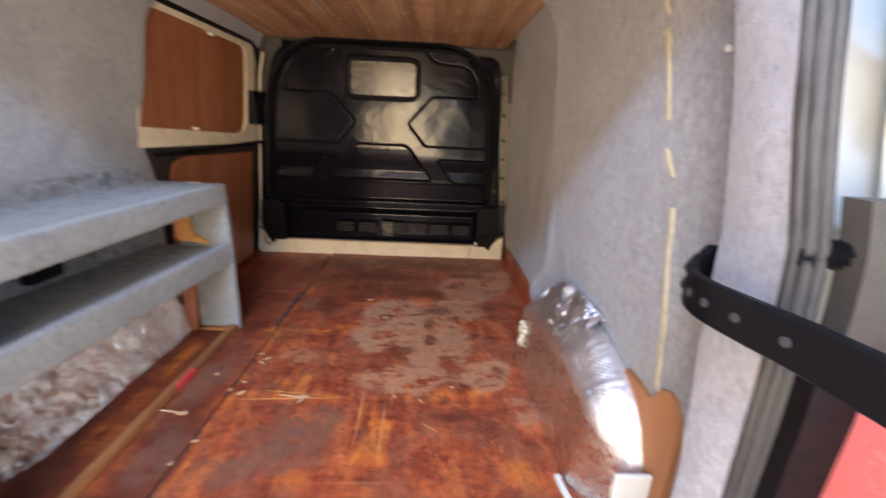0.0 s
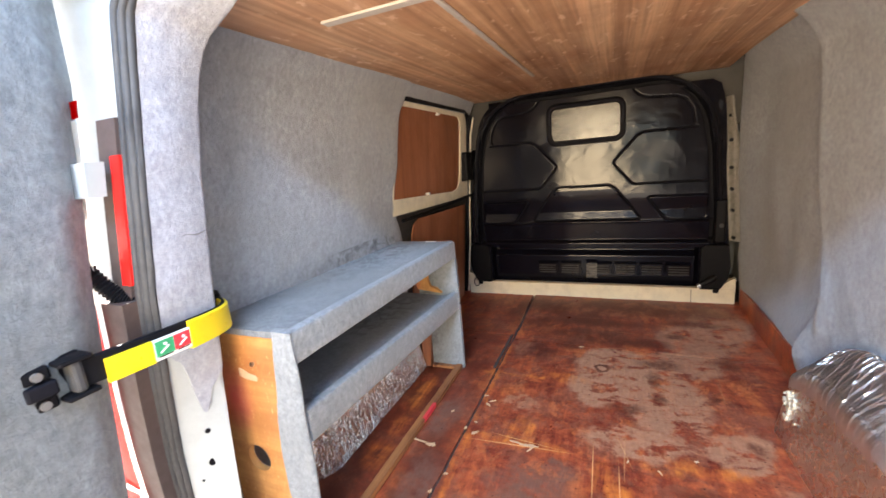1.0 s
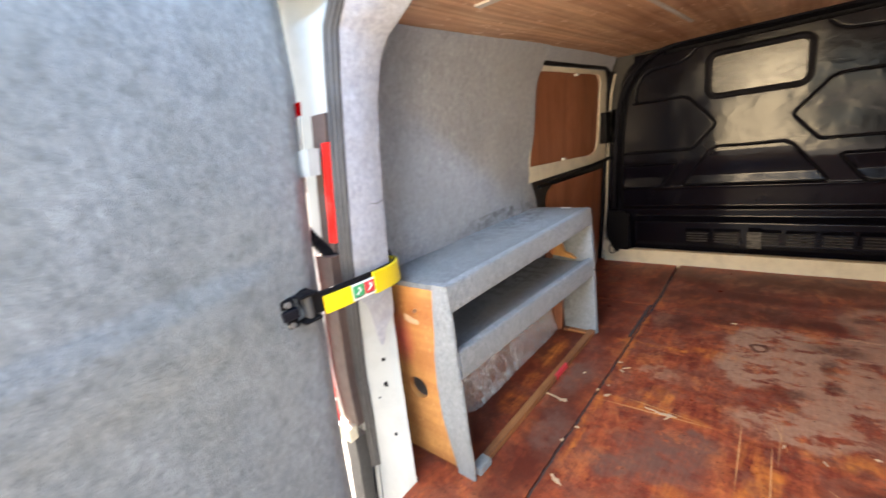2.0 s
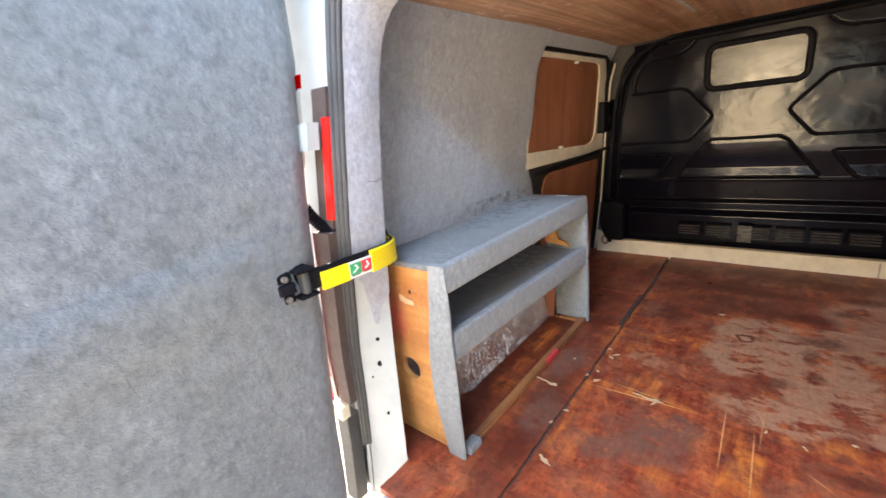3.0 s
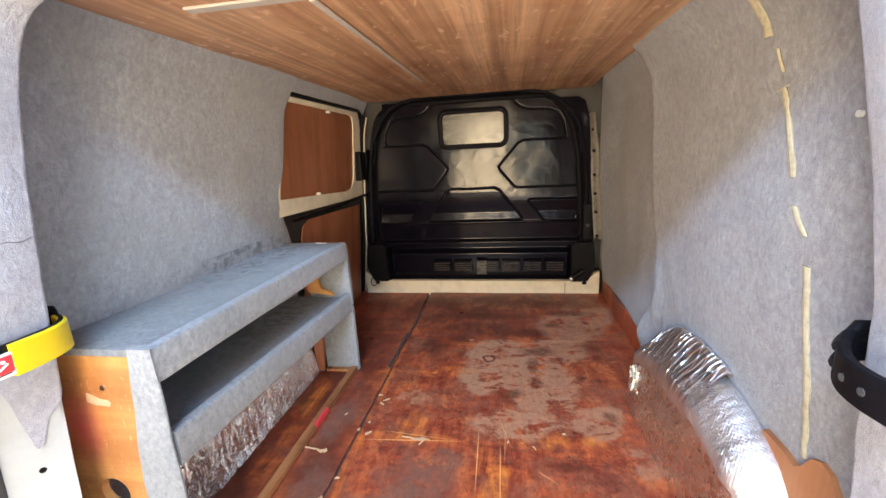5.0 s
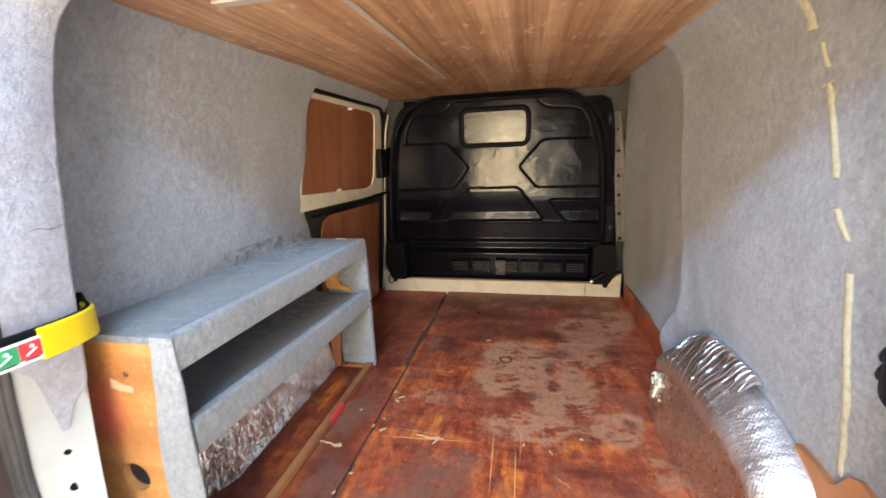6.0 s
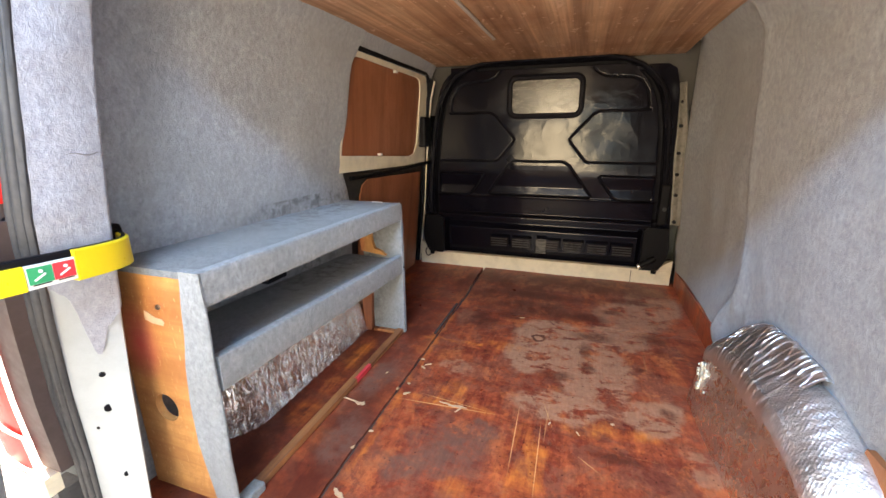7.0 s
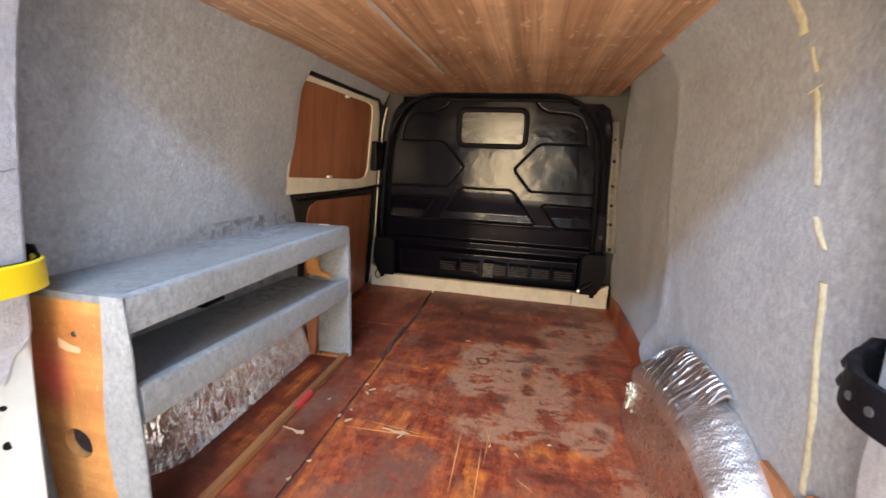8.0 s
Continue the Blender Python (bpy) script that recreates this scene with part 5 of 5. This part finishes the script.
def rear_door(s, lean, hinge):
    d = thing("rear_door", "open rear barn door with mottled grey felt lining", "van door", (MID + s * 0.72, -0.4, 0), group="rear doors")

    def at(y, z, deep=0.0):
        return Vector((MID + s * (hinge + lean * (y - 0.06) + deep), y, z))

    def skin(u, v):
        z = -0.28 + 1.75 * v
        y1 = lerp(EDGE, z)
        y = y1 - (y1 + 0.92) * u
        relief = 0.004 * ripple(y, z, 0, 5, s) - 0.014 * soft(0.05, -0.25, y) * (soft(0.70, 0.745, z) - soft(0.825, 0.85, z)) - 0.008 * soft(0.1, -0.1, y) * soft(0.74, 0.70, z)
        # rounded towards the hinge edge
        relief += 0.030 * (1 - soft(0.0, 0.05, y1 - y))
        return at(y, z, relief - 0.01)
    bm = grid(70, 90, skin)
    if s > 0:
        for fc in bm.faces:
            fc.normal_flip()
    part("lining", solid(bm, 0.012), DOOR_FELT, d, "grey felt door lining", smooth=60)

    def shell_face(u, v):
        z = -0.28 + 1.75 * v
        y1 = lerp(EDGE, z) - 0.006
        return at(y1 - (y1 + 0.92) * u, z, 0.085 + 0.03 * math.sin(math.pi * u))
    part("outer_skin", solid(grid(20, 30, shell_face), 0.004), WHITE_PAINT, d, smooth=True)
    part("edge", grid(3, 40, lambda u, v: at(lerp(EDGE, -0.28 + 1.75 * v) - 0.003, -0.28 + 1.75 * v, 0.022 + 0.07 * u)), WHITE_PAINT, d, smooth=True)
    if s < 0:
        p = at(-0.19, 0.775, -0.012)
        part("scuff", box(-0.002, 0.002, -0.012, 0.012, -0.002, 0.002, m=Matrix.Translation(p)), PALE_PRINT, d, "tiny pale scuff")
    return d


rear_door(-1, 0.30, 0.70)
rear_door(1, -0.40, 0.90)


# ---- check straps ----
def ribbon(points, half, thick, bm=None):
    """A flat upright band along points (plan line), with half height and thickness."""
    pts = [Vector(p) for p in points]
    bm = bm or bmesh.new()
    rows = []
    for k, p in enumerate(pts):
        d = (pts[min(k + 1, len(pts) - 1)] - pts[max(k - 1, 0)]).normalized()
        n = Vector((d.y, -d.x, 0)).normalized()
        up = d.cross(n).normalized() * -1 if d.cross(n).z < 0 else d.cross(n).normalized()
        sec = [(-0.5, -1), (-0.5, 0.9), (-0.3, 1), (0.3, 1), (0.5, 0.9), (0.5, -0.9), (0.3, -1), (-0.3, -1)]
        rows.append([bm.verts.new(p + n * thick * a + up * half * b) for a, b in sec])
    for a, b in zip(rows[:-1], rows[1:]):
        for i in range(8):
            bm.faces.new((a[i], a[(i + 1) % 8], b[(i + 1) % 8], b[i]))
    bm.faces.new(rows[0])
    bm.faces.new(rows[-1][::-1])
    bmesh.ops.recalc_face_normals(bm, faces=bm.faces[:])
    return bm


def along(points, n):
    """Evenly spaced points of a smooth line through the given ones."""
    pts = [Vector(p) for p in points]
    out = []
    for i in range(len(pts) - 1):
        p0, p1, p2, p3 = pts[max(i - 1, 0)], pts[i], pts[i + 1], pts[min(i + 2, len(pts) - 1)]
        for k in range(n):
            t = k / n
            out.append(0.5 * (2 * p1 + (p2 - p0) * t + (2 * p0 - 5 * p1 + 4 * p2 - p3) * t * t + (3 * p1 - p0 - 3 * p2 + p3) * t ** 3))
    return out + [pts[-1]]


def check_strap(s, yellow):
    name = "yellow and black door check strap with a green and red sticker" if yellow else "black steel door check strap with punched holes"
    strap = thing("check_strap", name, "check strap", (MID + s * 0.65, 0.15, 0.71), group="door check straps")

    def P(a, y, z):
        return (MID + s * a, y, z)
    if yellow:
        tip = [P(0.735, 0.318, 0.712), P(0.705, 0.316, 0.710), P(0.672, 0.298, 0.708), P(0.650, 0.258, 0.709)]
    else:
        tip = [P(0.765, 0.315, 0.713), P(0.735, 0.315, 0.715), P(0.700, 0.296, 0.714), P(0.662, 0.245, 0.711)]
    rest = [P(0.636, 0.19, 0.713), P(0.632, 0.12, 0.716), P(0.633, 0.06, 0.718), P(0.636, -0.005, 0.720)] if yellow else [P(0.646, 0.19, 0.714), P(0.652, 0.12, 0.718), P(0.660, 0.06, 0.721), P(0.668, -0.075, 0.726)]
    core = along([*tip, *rest], 8)
    if not yellow:
        part("bar", ribbon(core, 0.026, 0.014), BLACK_PLASTIC, strap, smooth=40)
    part("hook", tube([P(0.715, 0.318 - 0.01 * (s > 0), 0.735), P(0.725, 0.323 - 0.01 * (s > 0), 0.744), P(0.745, 0.323 - 0.01 * (s > 0), 0.744), P(0.755, 0.318 - 0.01 * (s > 0), 0.728)], 0.008, 10), BLACK_PLASTIC, strap, smooth=True)
    if yellow:
        part("bar", ribbon([Vector((p.x, p.y, p.z + 0.003)) for p in core], 0.023, 0.012), BLACK_PLASTIC, strap, smooth=40)

        def run(y0, y1, out, drop, n=14):
            """A stretch of the strap between two places along it, moved off its face and down."""
            pts = [p for p in along(core[10:], 6) if y0 - 0.004 <= p.y <= y1]
            k = max(1, len(pts) // n)
            return [Vector((p.x - s * out, p.y, p.z - drop)) for p in pts[::k]]
        curl = [Vector((p.x - s * 0.006, p.y - 0.003, p.z - 0.003)) for p in core[6:] if p.y >= 0.181]
        part("sleeve", ribbon(curl, 0.0285, 0.016), YELLOW, strap, "yellow plastic sleeve over the hooked end", smooth=40)
        part("sleeve", ribbon(run(0.030, 0.105, 0.0075, 0.007), 0.0215, 0.009), YELLOW, strap, "yellow plastic sleeve", smooth=40)
        sticker = part("sticker", ribbon(run(0.105, 0.181, 0.0070, 0.007), 0.0205, 0.008), PALE_PRINT, strap, "pale sticker with green and red fields")
        for y0, y1, m in ((0.111, 0.143, GREEN), (0.147, 0.177, RED_PRINT)):
            part("field", ribbon(run(y0, y1, 0.0115, 0.005), 0.0145, 0.0016), m, sticker)
            part("caption", ribbon(run(y0 + 0.005, y1 - 0.004, 0.0112, 0.0212), 0.0009, 0.0014), BLACK_PLASTIC, sticker)
            q = run(y0, y1, 0.0130, 0.005)
            q = q[len(q) // 2]
            part("pictogram", box(-0.001, 0.001, -0.010, 0.009, -0.0015, 0.0015, m=Matrix.Translation(q + Vector((0, 0, -0.003))) @ Matrix.Rotation(0.5, 4, "X")), PALE_PRINT, sticker)
            part("pictogram", tube([q + Vector((-0.001, 0.002, 0.0065)), q + Vector((0.001, 0.002, 0.0065))], 0.0032, 10), PALE_PRINT, sticker)
    else:
        for dz in (-0.013, 0.013):
            part("ridge", tube([Vector((p.x - 0.006, p.y - 0.002, p.z + dz)) for p in core[2:20]], 0.009, 8), BLACK_PLASTIC, strap, smooth=True)
        for k in (28, 33, 38, 46):
            p = core[k]
            part("hole", tube([(p.x - s * 0.0085, p.y, p.z), (p.x - s * 0.006, p.y, p.z)], 0.0055, 12), RUBBER, strap, "punched hole")
    # bracket on the door: a folded channel with two bolted lugs and the strap's pivot between its cheeks
    back, a, zc = (0.0, 0.640, 0.722) if yellow else (-0.085, 0.668, 0.728)

    def block(x0, x1, y0, y1, z0, z1, bev=0.004):
        return box(min(s * x0, s * x1), max(s * x0, s * x1), y0, y1, z0, z1, bev, m=Matrix.Translation(P(a, -0.012 + back, zc)))
    bracket = part("bracket", block(0.012, 0.030, -0.055, 0.026, -0.036, 0.036), BLACK_PLASTIC, strap, "black bracket bolted to the door")
    for z0 in (-0.034, 0.026):
        part("cheek", block(-0.022, 0.014, -0.018, 0.028, z0, z0 + 0.008, 0.003), BLACK_PLASTIC, bracket)
    part("pivot", block(-0.018, 0.012, -0.004, 0.014, -0.027, 0.027, 0.006), RUBBER, bracket, "grey pivot block")
    part("cover", block(-0.014, 0.016, -0.060, -0.020, -0.012, 0.012, 0.004), SEAL_AND_SHADE, bracket)
    for dz in (0.024, -0.024):
        part("lug", block(-0.006, 0.020, -0.060, -0.022, dz - 0.011, dz + 0.011, 0.004), BLACK_PLASTIC, bracket)
        part("bolt", tube([Vector(P(a - 0.012, -0.053 + back, zc + dz)), Vector(P(a - 0.004, -0.053 + back, zc + dz))], 0.007, 12), UNDERLAY, bracket, "dull steel bolt head", smooth=True)


check_strap(-1, True)
check_strap(1, False)

# rear floor sill
step = thing("rear_sill", "white painted rear sill with a worn edge", "sill", (0, 0.16, -0.05), kind="structure")
part("tread", box(-0.655, 0.685, 0.075, 0.240, -0.06, -0.026, 0.010), WHITE_PAINT, step)
part("kick", box(-0.655, 0.685, 0.045, 0.075, -0.34, -0.03, 0.012), BLACK_PLASTIC, step)

# splinters and chips lying on the floor
random.seed(4)
for x, y, l, w, a in ((-0.432, 0.815, 0.042, 0.020, 5), (-0.10, 0.905, 0.06, 0.014, 5), (-0.30, 0.92, 0.025, 0.012, 40), (-0.345, 0.935, 0.02, 0.014, 80), (-0.30, 1.10, 0.03, 0.008, -30),
                      (0.02, 1.70, 0.02, 0.006, 10), (0.22, 0.92, 0.018, 0.006, 70), (-0.30, 0.46, 0.05, 0.014, -25), (0.42, 0.98, 0.012, 0.01, 0), (-0.43, 1.02, 0.015, 0.004, 60), (-0.480, 0.822, 0.07, 0.005, -6), (-0.14, 0.910, 0.05, 0.005, -4), (-0.085, 0.898, 0.04, 0.006, 60), (-0.33, 0.70, 0.014, 0.008, 20), (-0.35, 0.62, 0.016, 0.010, 80), (-0.33, 1.16, 0.02, 0.006, 10), (-0.29, 1.13, 0.03, 0.004, 35), (0.31, 0.90, 0.022, 0.004, 120), (-0.315, 0.98, 0.012, 0.01, 0)):
    n = 16
    out = [(l * 0.5 * math.cos(2 * math.pi * k / n) * random.uniform(0.35, 1.3), w * 0.5 * math.sin(2 * math.pi * k / n) * random.uniform(0.3, 1.4)) for k in range(n)]
    c, q = math.cos(radians(a)), math.sin(radians(a))
    chip = part("wood_chip", prism(out, lambda p, r: (x + c * p - q * r, y + q * p + c * r, 0.005), (0, 0, -0.0035)), PALE_CHIP)
    tagged(chip, "pale splinter of wood lying on the floor", "wood chip", "splinters on the floor")

# pale flecks that stand in for the highlight on the crumpled foil corner
for k in range(22):
    y, z = random.gauss(1.175, 0.026), random.gauss(0.125, 0.024)
    size = random.uniform(0.003, 0.011)
    n = 9
    out = [(size * random.uniform(0.4, 1.3) * math.cos(2 * math.pi * i / n), size * random.uniform(0.4, 1.3) * math.sin(2 * math.pi * i / n)) for i in range(n)]
    part("foil_glint", prism(out, lambda a, b: (0.7025 - 0.020 * soft(0.60, 1.15, y + a) + 0.13 * max(0.0, z + b) + 1.96 * max(0.0, y + a - 1.21) ** 1.6, y + a, z + b), (0.006, 0, 0)), CREAM_PAINT, arch_right, "pale fleck for a glint on the crumpled foil")

# a dark crease in the felt of the near pillar
mark = [pillar_point(-1, 0.45 + 0.5 * k / 8, 0.905 + 0.0025 * math.sin(k), 0.0105) for k in range(9)]
part("crease", tube(mark, 0.0012, 6, ring=lambda k: 0.3 + 0.7 * math.sin(math.pi * k / 8)), UNDERLAY, bpy.data.objects["rear_pillar"], "dark crease in the felt")
